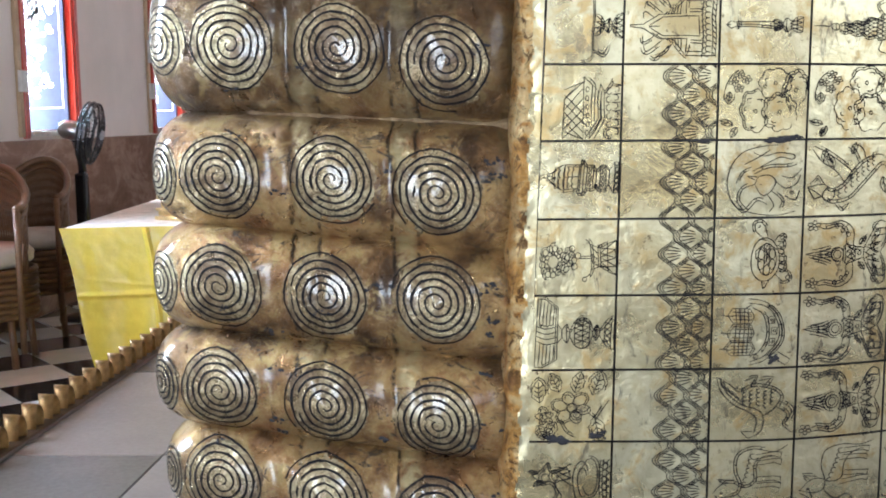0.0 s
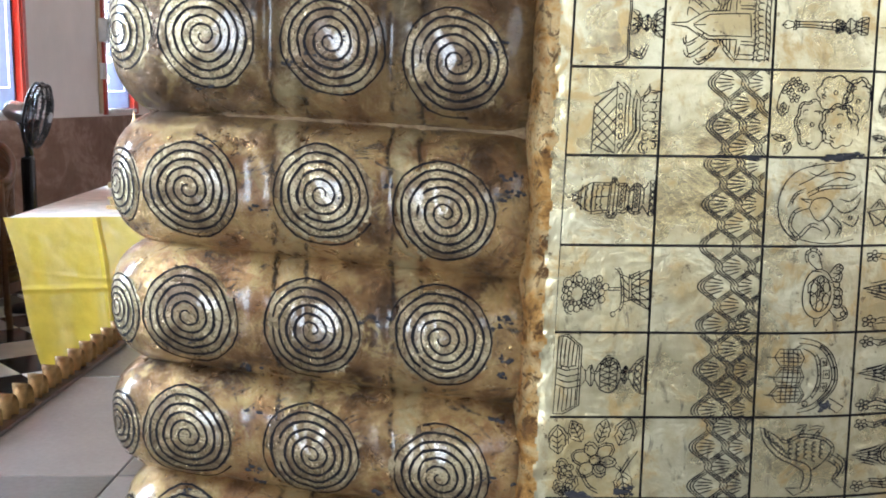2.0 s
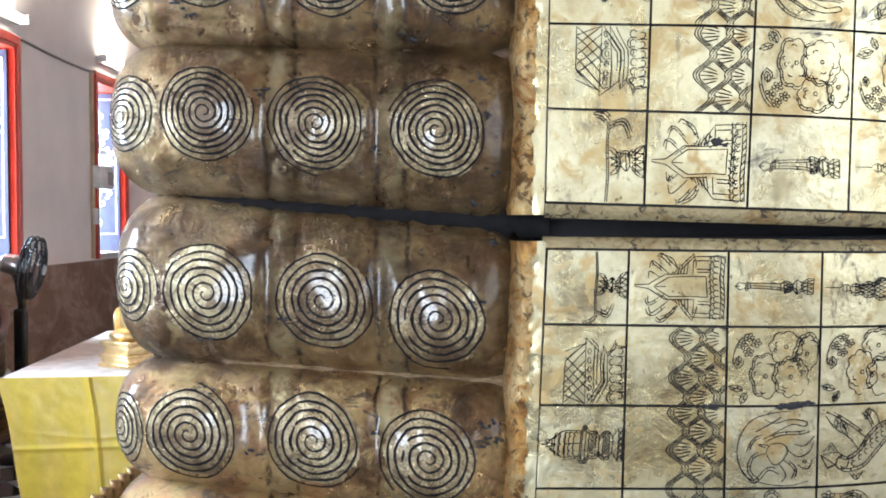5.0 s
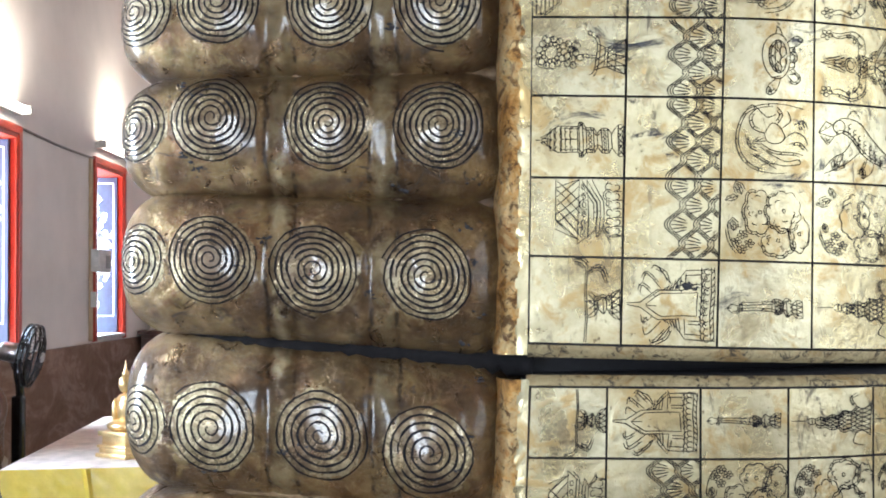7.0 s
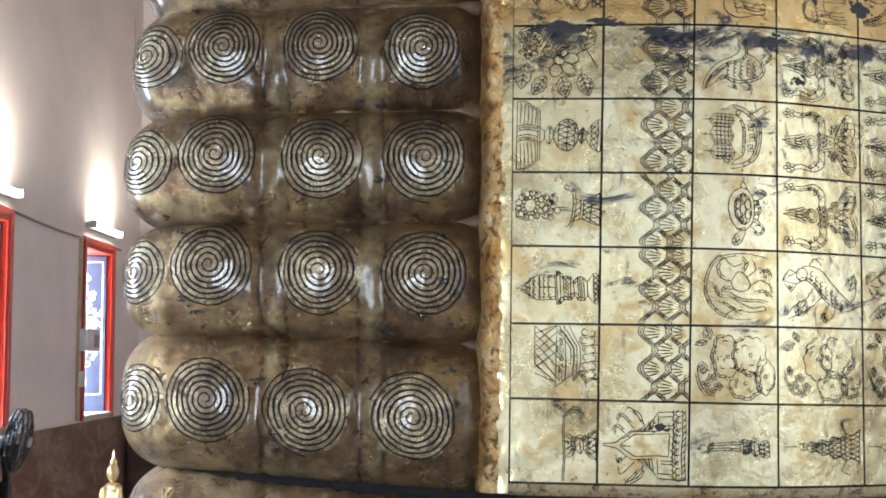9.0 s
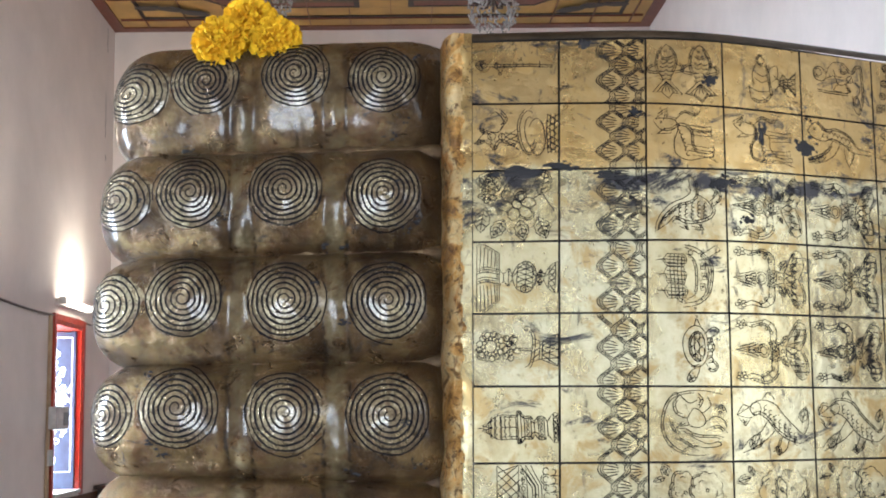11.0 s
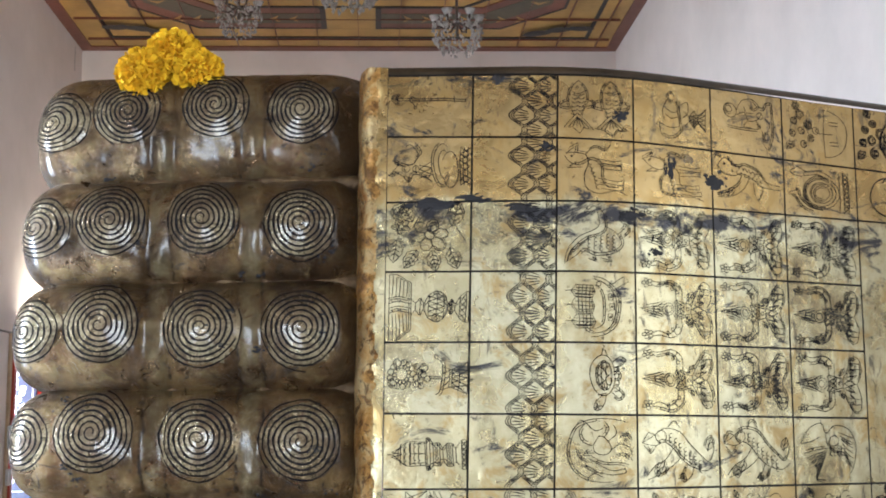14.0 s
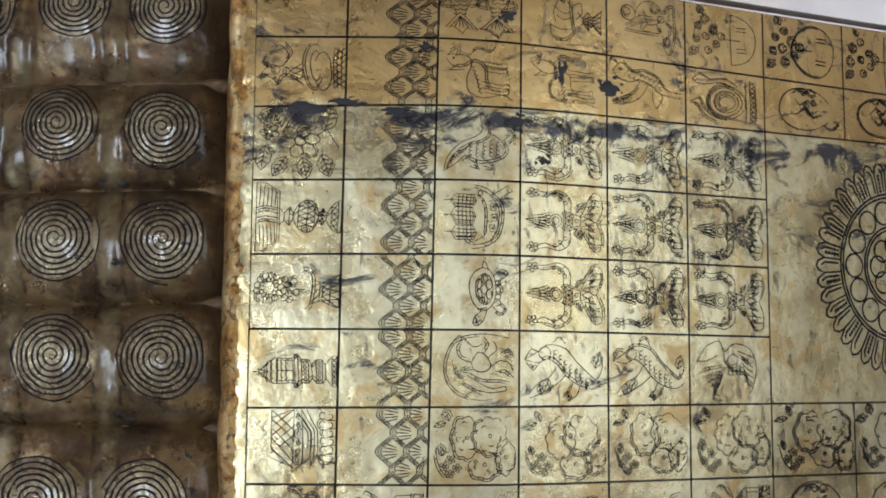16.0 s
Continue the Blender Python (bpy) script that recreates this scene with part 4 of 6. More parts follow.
def m_fan():
    """A folded standard on a stand: two slanting striped wings over an arch of bands."""
    out = [line((0.02, 0.97), (0.02, 0.03), (0.12, 0.01), (0.28, 0.16), (0.28, 0.86), (0.12, 0.97), (0.02, 0.97))]
    out += [curve((0.02, 0.62 - 0.07 * k), (0.14, 0.66 - 0.07 * k), (0.29, 0.62 - 0.07 * k)) for k in range(4)]
    for i in range(1, 6):
        u = 0.02 + 0.043 * i
        out += [line((u, 0.66), (u, 0.97 - 0.02 * i)), line((u, 0.40), (u, 0.02 + 0.025 * i))]
    return out + m_pedestal(0.29)


def m_wreath():
    out = []
    for i in range(13):
        a = 2 * math.pi * i / 13
        out += [arc(0.19 + 0.135 * math.cos(a), 0.55 + 0.18 * math.sin(a), 0.036, 0.044, n=9), arc(0.19 + 0.085 * math.cos(a + 0.24), 0.55 + 0.115 * math.sin(a + 0.24), 0.025, 0.03, n=7)]
    for du, dv in ((0.36, 0.66), (0.40, 0.58), (0.36, 0.50), (0.42, 0.46), (0.37, 0.40), (0.45, 0.54), (0.46, 0.63), (0.43, 0.38), (0.50, 0.48)):
        out += [arc(du, dv, 0.036, 0.044, n=9)]
    out += [line((0.52, 0.52), (0.66, 0.52)), line((0.52, 0.49), (0.66, 0.49)), arc(0.60, 0.80, 0.025, 0.03, n=8), curve((0.61, 0.77), (0.67, 0.68), (0.66, 0.34), (0.60, 0.26))]
    out += turned_shape([(0.66, 0.17), (0.76, 0.13), (0.79, 0.13), (0.88, 0.18), (0.985, 0.24)], 0.5) + hatched(0.79, 0.985, 0.5, 0.12, 0.23, 4) + hatched(0.66, 0.76, 0.5, 0.15, 0.12, 3, False)
    return out


def m_stupa(v=0.46):
    out = turned_shape([(0.07, 0.03), (0.15, 0.08), (0.22, 0.14), (0.30, 0.17), (0.48, 0.16), (0.50, 0.21), (0.54, 0.21), (0.58, 0.15), (0.66, 0.15), (0.70, 0.09), (0.75, 0.15), (0.82, 0.15), (0.86, 0.10), (0.93, 0.20), (0.985, 0.20)], v, 0.02)
    for i in range(5):
        u = 0.20 + 0.055 * i
        out += [arc(u, v + 0.05, 0.026, 0.05, 90, 270, 6), arc(u, v - 0.05, 0.026, 0.05, 90, 270, 6), arc(u, v + 0.12, 0.022, 0.03, 90, 270, 5), arc(u, v - 0.12, 0.022, 0.03, 90, 270, 5)]
    out += [line((0.30, v), (0.48, v))] + beads(0.62, v, 0.13, 5, 0.02) + beads(0.785, v, 0.12, 5, 0.018) + hatched(0.93, 0.985, v, 0.18, 0.19, 5) + hatched(0.08, 0.2, v, 0.03, 0.11, 2)
    return out


def m_basket():
    out = [line((0.26, 0.985), (0.26, 0.46), (0.50, 0.16), (0.52, 0.985)), line((0.50, 0.16), (0.62, 0.26), (0.60, 0.985)), line((0.62, 0.26), (0.70, 0.34), (0.72, 0.24), (0.78, 0.34), (0.84, 0.24), (0.86, 0.16), (0.88, 0.24), (0.985, 0.26)), line((0.70, 0.34), (0.70, 0.70), (0.54, 0.985)), line((0.74, 0.34), (0.74, 0.72), (0.60, 0.985)), line((0.78, 0.34), (0.78, 0.72), (0.66, 0.985))]
    for i in range(6):
        a = 0.985 - 0.13 * i
        out += [line((0.26, a), (0.52, max(a - 0.30, 0.17 + 0.01 * i)))]
        b = 0.40 + 0.12 * i
        out += [line((0.26, min(b, 0.985)), (0.52, min(b + 0.26, 0.985)))] if b < 0.9 else []
    for i in range(6):
        v = 0.32 + 0.115 * i
        out += [arc(0.56, v, 0.022, 0.035, n=7), arc(0.84, v + 0.02, 0.035, 0.045, 20, 300, 8), arc(0.93, v, 0.03, 0.04, -120, 130, 7), line((0.88, v - 0.05), (0.985, v - 0.05))]
    return out


def veined(u, v, r, turn):
    """A toothed leaf with its veins."""
    ca, sa = math.cos(radians(turn)), math.sin(radians(turn))
    f = lambda p: [(u + r * (d * ca - h * sa), v + 1.15 * r * (d * sa + h * ca)) for d, h in p]
    out = [f([(0, 0), (0.12, 0.16), (0.26, 0.20), (0.34, 0.30), (0.5, 0.27), (0.62, 0.30), (0.76, 0.18), (0.86, 0.14), (1, 0), (0.86, -0.13), (0.74, -0.2), (0.6, -0.29), (0.46, -0.26), (0.3, -0.3), (0.16, -0.17), (0, 0)]), f([(0, 0), (0.9, 0)])]
    return out + [f([(d, 0), (d + 0.14, s * 0.18)]) for d in (0.2, 0.4, 0.6) for s in (1, -1)]


def m_flowers(k=0):
    out = flower(0.50, 0.52, 0.24, 6, 12 + 20 * k) + flower(0.16, 0.66, 0.12, 5, 40) + [arc(0.5, 0.52, 0.06, 0.07, n=9), arc(0.56, 0.62, 0.045, 0.05, n=8)]
    for t, u, v, r in ((80, 0.78, 0.66, 0.34), (265, 0.10, 0.46, 0.30), (240, 0.34, 0.30, 0.27), (285, 0.52, 0.30, 0.27), (290, 0.74, 0.34, 0.30), (120, 0.30, 0.72, 0.24), (60, 0.08, 0.78, 0.2)):
        out += veined(u, v, r, t + 8 * k)
    return out + [line((0.7, 0.6), (0.80, 0.7), (0.95, 0.42)), curve((0.30, 0.62), (0.42, 0.86), (0.55, 0.96))]


def m_sword():
    out = [arc(0.09, 0.62, 0.055, 0.045, n=16), arc(0.09, 0.62, 0.035, 0.022, n=12), line((0.14, 0.64), (0.92, 0.61)), line((0.14, 0.60), (0.92, 0.575)), line((0.92, 0.625), (0.92, 0.565)), arc(0.27, 0.615, 0.035, 0.055, n=10), line((0.78, 0.67), (0.78, 0.55))]
    return out + [line((u, 0.645), (u, 0.58)) for u in (0.35, 0.42, 0.5, 0.58, 0.66)] + [curve((0.27, 0.56), (0.30, 0.50), (0.33, 0.55)), arc(0.30, 0.48, 0.02, n=7)]


def m_coil():
    """A crested ornament on a coiled stand."""
    out = [curve((0.04, 0.48), (0.14, 0.60), (0.28, 0.58), (0.36, 0.74), (0.26, 0.90), (0.20, 0.84)), curve((0.30, 0.62), (0.40, 0.78), (0.30, 0.95)), curve((0.04, 0.48), (0.16, 0.40), (0.24, 0.30), (0.30, 0.42), (0.46, 0.36), (0.52, 0.52)), arc(0.64, 0.58, 0.10, 0.32, 60, 330), arc(0.66, 0.58, 0.06, 0.22, 60, 330), arc(0.74, 0.5, 0.10, 0.28, -150, 150)]
    out += [line((u, 0.24), (u, 0.86)) for u in (0.86, 0.90, 0.95)] + hatched(0.86, 0.985, 0.55, 0.30, 0.30, 6) + hatched(0.36, 0.52, 0.46, 0.10, 0.16, 3) + [arc(0.2, 0.52, 0.05, 0.06, n=9), arc(0.32, 0.5, 0.04, 0.06, n=8)] + leaf(0.12, 0.46, 0.14, 200) + leaf(0.16, 0.56, 0.14, 140)
    return out


def m_staff():
    out = [line((0.615, 0.02), (0.615, 0.90)), line((0.595, 0.02), (0.595, 0.88)), curve((0.615, 0.90), (0.55, 0.97), (0.44, 0.985)), curve((0.595, 0.88), (0.53, 0.94), (0.44, 0.965)), curve((0.61, 0.80), (0.74, 0.86), (0.82, 0.72)), curve((0.61, 0.83), (0.76, 0.90), (0.84, 0.73))]
    return out + turned_shape([(0.63, 0.15), (0.70, 0.12), (0.74, 0.05), (0.80, 0.10), (0.84, 0.05), (0.90, 0.14), (0.985, 0.19)], 0.46) + hatched(0.63, 0.74, 0.46, 0.13, 0.05, 3) + hatched(0.86, 0.985, 0.46, 0.10, 0.18, 4)


def m_temple():
    out = [line((0.03, 0.48), (0.18, 0.50), (0.36, 0.66), (0.60, 0.66)), line((0.03, 0.46), (0.18, 0.44), (0.36, 0.30), (0.60, 0.30)), line((0.24, 0.48), (0.40, 0.62), (0.80, 0.62)), line((0.24, 0.46), (0.40, 0.34), (0.80, 0.34)), line((0.80, 0.62), (0.80, 0.34)), line((0.24, 0.47), (0.36, 0.47))]
    for s in (1, -1):
        f = lambda u, d: (u, 0.48 + s * d)
        out += [curve(f(0.30, 0.14), f(0.20, 0.22), f(0.18, 0.12)), curve(f(0.40, 0.20), f(0.24, 0.36), f(0.20, 0.26)), curve(f(0.50, 0.26), f(0.34, 0.46), f(0.28, 0.42)), curve(f(0.50, 0.26), f(0.44, 0.40), f(0.30, 0.47)), line(f(0.50, 0.18), f(0.66, 0.42), f(0.66, 0.18)), line(f(0.66, 0.42), f(0.98, 0.42)), line(f(0.66, 0.36), f(0.84, 0.36)), line(f(0.70, 0.24), f(0.84, 0.24)), line(f(0.70, 0.20), f(0.84, 0.20))]
        out += [line(f(0.42 + 0.035 * i, 0.17), f(0.46 + 0.03 * i, 0.22 + 0.026 * i)) for i in range(6)]
    for i in range(11):
        v = 0.08 + 0.08 * i
        out += [arc(0.90, v, 0.035, 0.04, 60, 320, 7), line((0.95, v - 0.03), (0.985, v + 0.03)), line((0.86, v - 0.03), (0.82, v + 0.02))]
    return out + [line((u, 0.05), (u, 0.93)) for u in (0.84, 0.945, 0.985)]


def m_pillar(v=0.46):
    return turned_shape([(0.10, 0.055), (0.17, 0.03), (0.19, 0.06), (0.22, 0.035), (0.56, 0.045), (0.60, 0.08), (0.66, 0.07), (0.70, 0.04), (0.74, 0.10), (0.80, 0.06), (0.86, 0.11), (0.93, 0.11)], v, 0.04) + hatched(0.60, 0.70, v, 0.07, 0.04, 3) + hatched(0.78, 0.93, v, 0.07, 0.10, 3) + [line((0.10, v + 0.055), (0.05, v), (0.10, v - 0.055))]


def m_spire(v=0.48):
    out = turned_shape([(0.20, 0.02), (0.26, 0.05), (0.30, 0.03), (0.36, 0.07), (0.42, 0.05), (0.50, 0.10), (0.58, 0.08), (0.64, 0.15), (0.74, 0.13), (0.80, 0.20), (0.88, 0.15), (0.985, 0.24)], v, 0.01)
    for u0, u1, h, n in ((0.36, 0.5, 0.06, 3), (0.5, 0.64, 0.10, 4), (0.64, 0.80, 0.14, 5), (0.80, 0.985, 0.18, 6)):
        out += hatched(u0, u1, v, h, h * 1.15, n)
    return out + [curve((0.80, v - 0.2), (0.74, v - 0.32), (0.84, v - 0.38)), curve((0.80, v + 0.2), (0.76, v + 0.34), (0.90, v + 0.38))]


def m_turtle():
    out = [arc(0.58, 0.55, 0.17, 0.30, n=26), arc(0.60, 0.55, 0.11, 0.22, n=22), curve((0.56, 0.25), (0.48, 0.16), (0.46, 0.06), (0.52, 0.03), (0.58, 0.10), (0.62, 0.26)), arc(0.51, 0.09, 0.013, n=6), line((0.50, 0.26), (0.62, 0.29))]
    hexes = [(0.60, 0.55), (0.60, 0.70), (0.60, 0.40), (0.53, 0.62), (0.53, 0.48), (0.66, 0.62), (0.66, 0.48)]
    out += [arc(u, v, 0.04, 0.075, 30, 390, 6) for u, v in hexes]
    for v in (0.36, 0.46, 0.56, 0.66):
        out += [curve((0.73, v), (0.79, v + 0.03), (0.80, v - 0.04), (0.73, v - 0.05))]
    return out + [curve((0.70, 0.74), (0.80, 0.84), (0.88, 0.80), (0.84, 0.72), (0.74, 0.68)), curve((0.56, 0.85), (0.58, 0.95), (0.64, 0.84)), curve((0.70, 0.30), (0.78, 0.20), (0.84, 0.26), (0.75, 0.36)), arc(0.86, 0.79, 0.03, 0.03, n=7)]


def m_ship():
    out = [curve((0.44, 0.97), (0.62, 0.92), (0.80, 0.72), (0.84, 0.50), (0.78, 0.24), (0.62, 0.08), (0.42, 0.04)), curve((0.44, 0.93), (0.60, 0.87), (0.74, 0.70), (0.78, 0.50), (0.72, 0.26), (0.60, 0.13), (0.42, 0.10)), curve((0.46, 0.84), (0.56, 0.78), (0.62, 0.62), (0.62, 0.40), (0.58, 0.24), (0.46, 0.16)), line((0.70, 0.86), (0.88, 0.98), (0.94, 0.90), (0.78, 0.80))]
    for v, h in ((0.74, 0.09), (0.52, 0.12), (0.28, 0.10)):
        out += [line((0.08, v), (0.22, v + 0.01)), line((0.22, v + h), (0.44, v + h), (0.48, v), (0.44, v - h), (0.22, v - h), (0.16, v), (0.22, v + h))]
        out += [line((u, v - h * 0.95), (u, v + h * 0.95)) for u in (0.26, 0.31, 0.36, 0.41)] + [line((0.22, v + h * q), (0.45, v + h * q)) for q in (-0.5, 0, 0.5)]
    for u, v in ((0.70, 0.66), (0.72, 0.50), (0.69, 0.34)):
        out += [line((u - 0.035, v - 0.05), (u + 0.03, v - 0.05), (u + 0.03, v + 0.05), (u - 0.035, v + 0.05), (u - 0.035, v - 0.05)), arc(u, v, 0.014, n=6)]
    return out + [arc(0.52, 0.86, 0.03, 0.035, n=9), curve((0.46, 0.12), (0.36, 0.20), (0.44, 0.26))]


def m_fishes():
    out = []
    for c, s in ((0.24, 1), (0.72, 1.08)):
        f = lambda du, v: (c + du * s, v)
        out += [curve(f(0.00, 0.96), f(-0.10, 0.82), f(-0.13, 0.60), f(-0.04, 0.34)), curve(f(0.00, 0.96), f(0.10, 0.84), f(0.14, 0.62), f(0.05, 0.34)), line(f(-0.04, 0.34), f(-0.20, 0.14), f(-0.08, 0.14), f(0.02, 0.04), f(0.08, 0.14), f(0.22, 0.12), f(0.05, 0.34)), arc(*f(-0.02, 0.84), 0.018, n=7), curve(f(-0.09, 0.76), f(0.0, 0.72), f(0.10, 0.78)), curve(f(-0.12, 0.62), f(-0.24, 0.52), f(-0.06, 0.48)), curve(f(0.13, 0.62), f(0.22, 0.54), f(0.07, 0.48))]
        for i in range(5):
            v = 0.66 - 0.07 * i
            out += [arc(*f(-0.045, v), 0.04, 0.035, 180, 360, 5), arc(*f(0.045, v), 0.04, 0.035, 180, 360, 5)]
        out += [line(f(0.0, 0.32), f(d, 0.14)) for d in (-0.14, -0.08, -0.02, 0.04, 0.10, 0.16)]
    return out


def m_beast(k=0):
    """A plain four-legged shape, its back towards the lower edge, legs stretched to the far side."""
    r = random.Random(k)
    w = lambda u, v: (u + r.uniform(-0.02, 0.02), v + r.uniform(-0.02, 0.02))
    out = [curve(w(0.06, 0.76), w(0.20, 0.82), w(0.34, 0.76), w(0.38, 0.62), w(0.32, 0.40), w(0.36, 0.20), w(0.54, 0.10), w(0.78, 0.14), w(0.92, 0.06)), curve(w(0.06, 0.76), w(0.16, 0.64), w(0.28, 0.60), w(0.44, 0.66), w(0.56, 0.58), w(0.58, 0.38), w(0.66, 0.24), w(0.80, 0.2)), line(w(0.08, 0.80), w(0.22, 0.92), w(0.18, 0.74)), line(w(0.20, 0.62), w(0.10, 0.52), w(0.28, 0.56))]
    for v in (0.68, 0.58, 0.34, 0.24):
        a, b = w(0.52, v), w(0.78, v - 0.02)
        out += [line(a, b, (b[0] + 0.08, b[1] + 0.03), (b[0] + 0.09, b[1] - 0.05), (b[0], b[1] - 0.06), (a[0] + 0.04, a[1] - 0.07))]
    for i in range(7):
        u, v = 0.36 + 0.018 * i, 0.62 - 0.07 * i
        out.append(arc(u + 0.06, v, 0.035, 0.03, 120, 300, 6))
    return out + [arc(0.16, 0.74, 0.014, n=6), curve((0.36, 0.78), (0.48, 0.90), (0.62, 0.84), (0.70, 0.94))]


def m_swan(k=0):
    """A long-necked bird with a scaled back and lifted tail."""
    out = [curve((0.46, 0.98), (0.60, 0.88), (0.62, 0.66), (0.54, 0.56), (0.36, 0.50), (0.20, 0.34), (0.10, 0.10)), curve((0.52, 0.90), (0.54, 0.70), (0.44, 0.60), (0.26, 0.50), (0.12, 0.30), (0.06, 0.08)), curve((0.62, 0.66), (0.76, 0.56), (0.84, 0.40), (0.74, 0.28), (0.52, 0.24), (0.34, 0.32), (0.24, 0.22), (0.08, 0.10)), curve((0.78, 0.52), (0.92, 0.66), (0.86, 0.80), (0.97, 0.92)), curve((0.84, 0.46), (0.98, 0.60), (0.92, 0.76)), line((0.60, 0.26), (0.70, 0.12), (0.56, 0.16)), line((0.46, 0.26), (0.52, 0.10), (0.40, 0.16)), line((0.46, 0.98), (0.36, 0.88), (0.50, 0.88))]
    for i in range(5):
        for j in range(4):
            out.append(arc(0.42 + 0.085 * i, 0.30 + 0.06 * j + 0.03 * (i % 2), 0.045, 0.035, 100, 260, 5))
    return out + [curve((0.10 + 0.05 * i, 0.12 + 0.06 * i), (0.14 + 0.05 * i, 0.24 + 0.05 * i), (0.20 + 0.05 * i, 0.26 + 0.05 * i)) for i in range(5)]


def m_bull(k=0):
    """A lying horned shape with its legs folded to the far side."""
    return [curve((0.92, 0.94), (0.70, 0.98), (0.40, 0.96), (0.20, 0.86), (0.12, 0.60), (0.16, 0.30), (0.30, 0.12), (0.55, 0.06), (0.72, 0.06)), curve((0.36, 0.92), (0.26, 0.80), (0.30, 0.64), (0.44, 0.58)), curve((0.16, 0.78), (0.30, 0.96), (0.46, 0.80), (0.58, 0.84)), curve((0.44, 0.58), (0.52, 0.72), (0.62, 0.68), (0.68, 0.54), (0.60, 0.46), (0.48, 0.48), (0.44, 0.58)), curve((0.58, 0.70), (0.66, 0.84), (0.60, 0.94)), curve((0.64, 0.66), (0.76, 0.78), (0.72, 0.90)), line((0.44, 0.52), (0.34, 0.46), (0.46, 0.48)),
            curve((0.66, 0.52), (0.80, 0.62), (0.92, 0.56), (0.96, 0.44)), curve((0.40, 0.40), (0.56, 0.30), (0.72, 0.22), (0.86, 0.24), (0.88, 0.18), (0.70, 0.16), (0.52, 0.20), (0.40, 0.14)), curve((0.42, 0.44), (0.58, 0.36), (0.80, 0.34), (0.92, 0.30)), curve((0.30, 0.30), (0.44, 0.22), (0.60, 0.12)), curve((0.22, 0.56), (0.28, 0.40), (0.38, 0.34)), curve((0.80, 0.72), (0.92, 0.78), (0.97, 0.66)), curve((0.74, 0.46), (0.86, 0.48), (0.97, 0.36)), arc(0.88, 0.68, 0.02, n=6)]


def m_rocks(k=0):
    """Lobed rocks side by side with a sprig of blossom."""
    r = random.Random(k + 50)
    out = []
    for cu, cv, ru, rv in ((0.42, 0.62, 0.17, 0.28), (0.72, 0.66, 0.20, 0.26), (0.66, 0.26, 0.18, 0.19), (0.88, 0.34, 0.12, 0.24)):
        cu, cv = cu + r.uniform(-0.03, 0.03), cv + r.uniform(-0.03, 0.03)
        lob, ph = r.choice((7, 8, 9)), r.uniform(0, 3)
        pts = []
        for i in range(64):
            a = 2 * math.pi * i / 63 + ph
            q = 1 + 0.16 * abs(math.sin(lob * a / 2)) - 0.08
            pts.append((cu + ru * q * math.cos(a), cv + rv * q * math.sin(a)))
        out.append(pts[:r.randint(46, 62)])
        for _ in range(6):
            a, q = r.uniform(0, 6.28), r.uniform(0.45, 0.8)
            out.append(arc(cu + ru * q * math.cos(a), cv + rv * q * math.sin(a), 0.035, 0.03, math.degrees(a) - 70, math.degrees(a) + 70, 5))
        out.append(arc(cu, cv, 0.02, 0.026, n=7))
    for u, v in ((0.14, 0.22), (0.22, 0.12), (0.22, 0.32), (0.30, 0.20)):
        out += flower(u + r.uniform(-0.02, 0.02), v, 0.06, 5, r.uniform(0, 90))
    out += leaf(0.16, 0.82, 0.17, 200) + leaf(0.20, 0.84, 0.16, 110) + leaf(0.12, 0.36, 0.14, 100) + [curve((0.04, 0.44), (0.10, 0.20), (0.20, 0.06))]
    return out


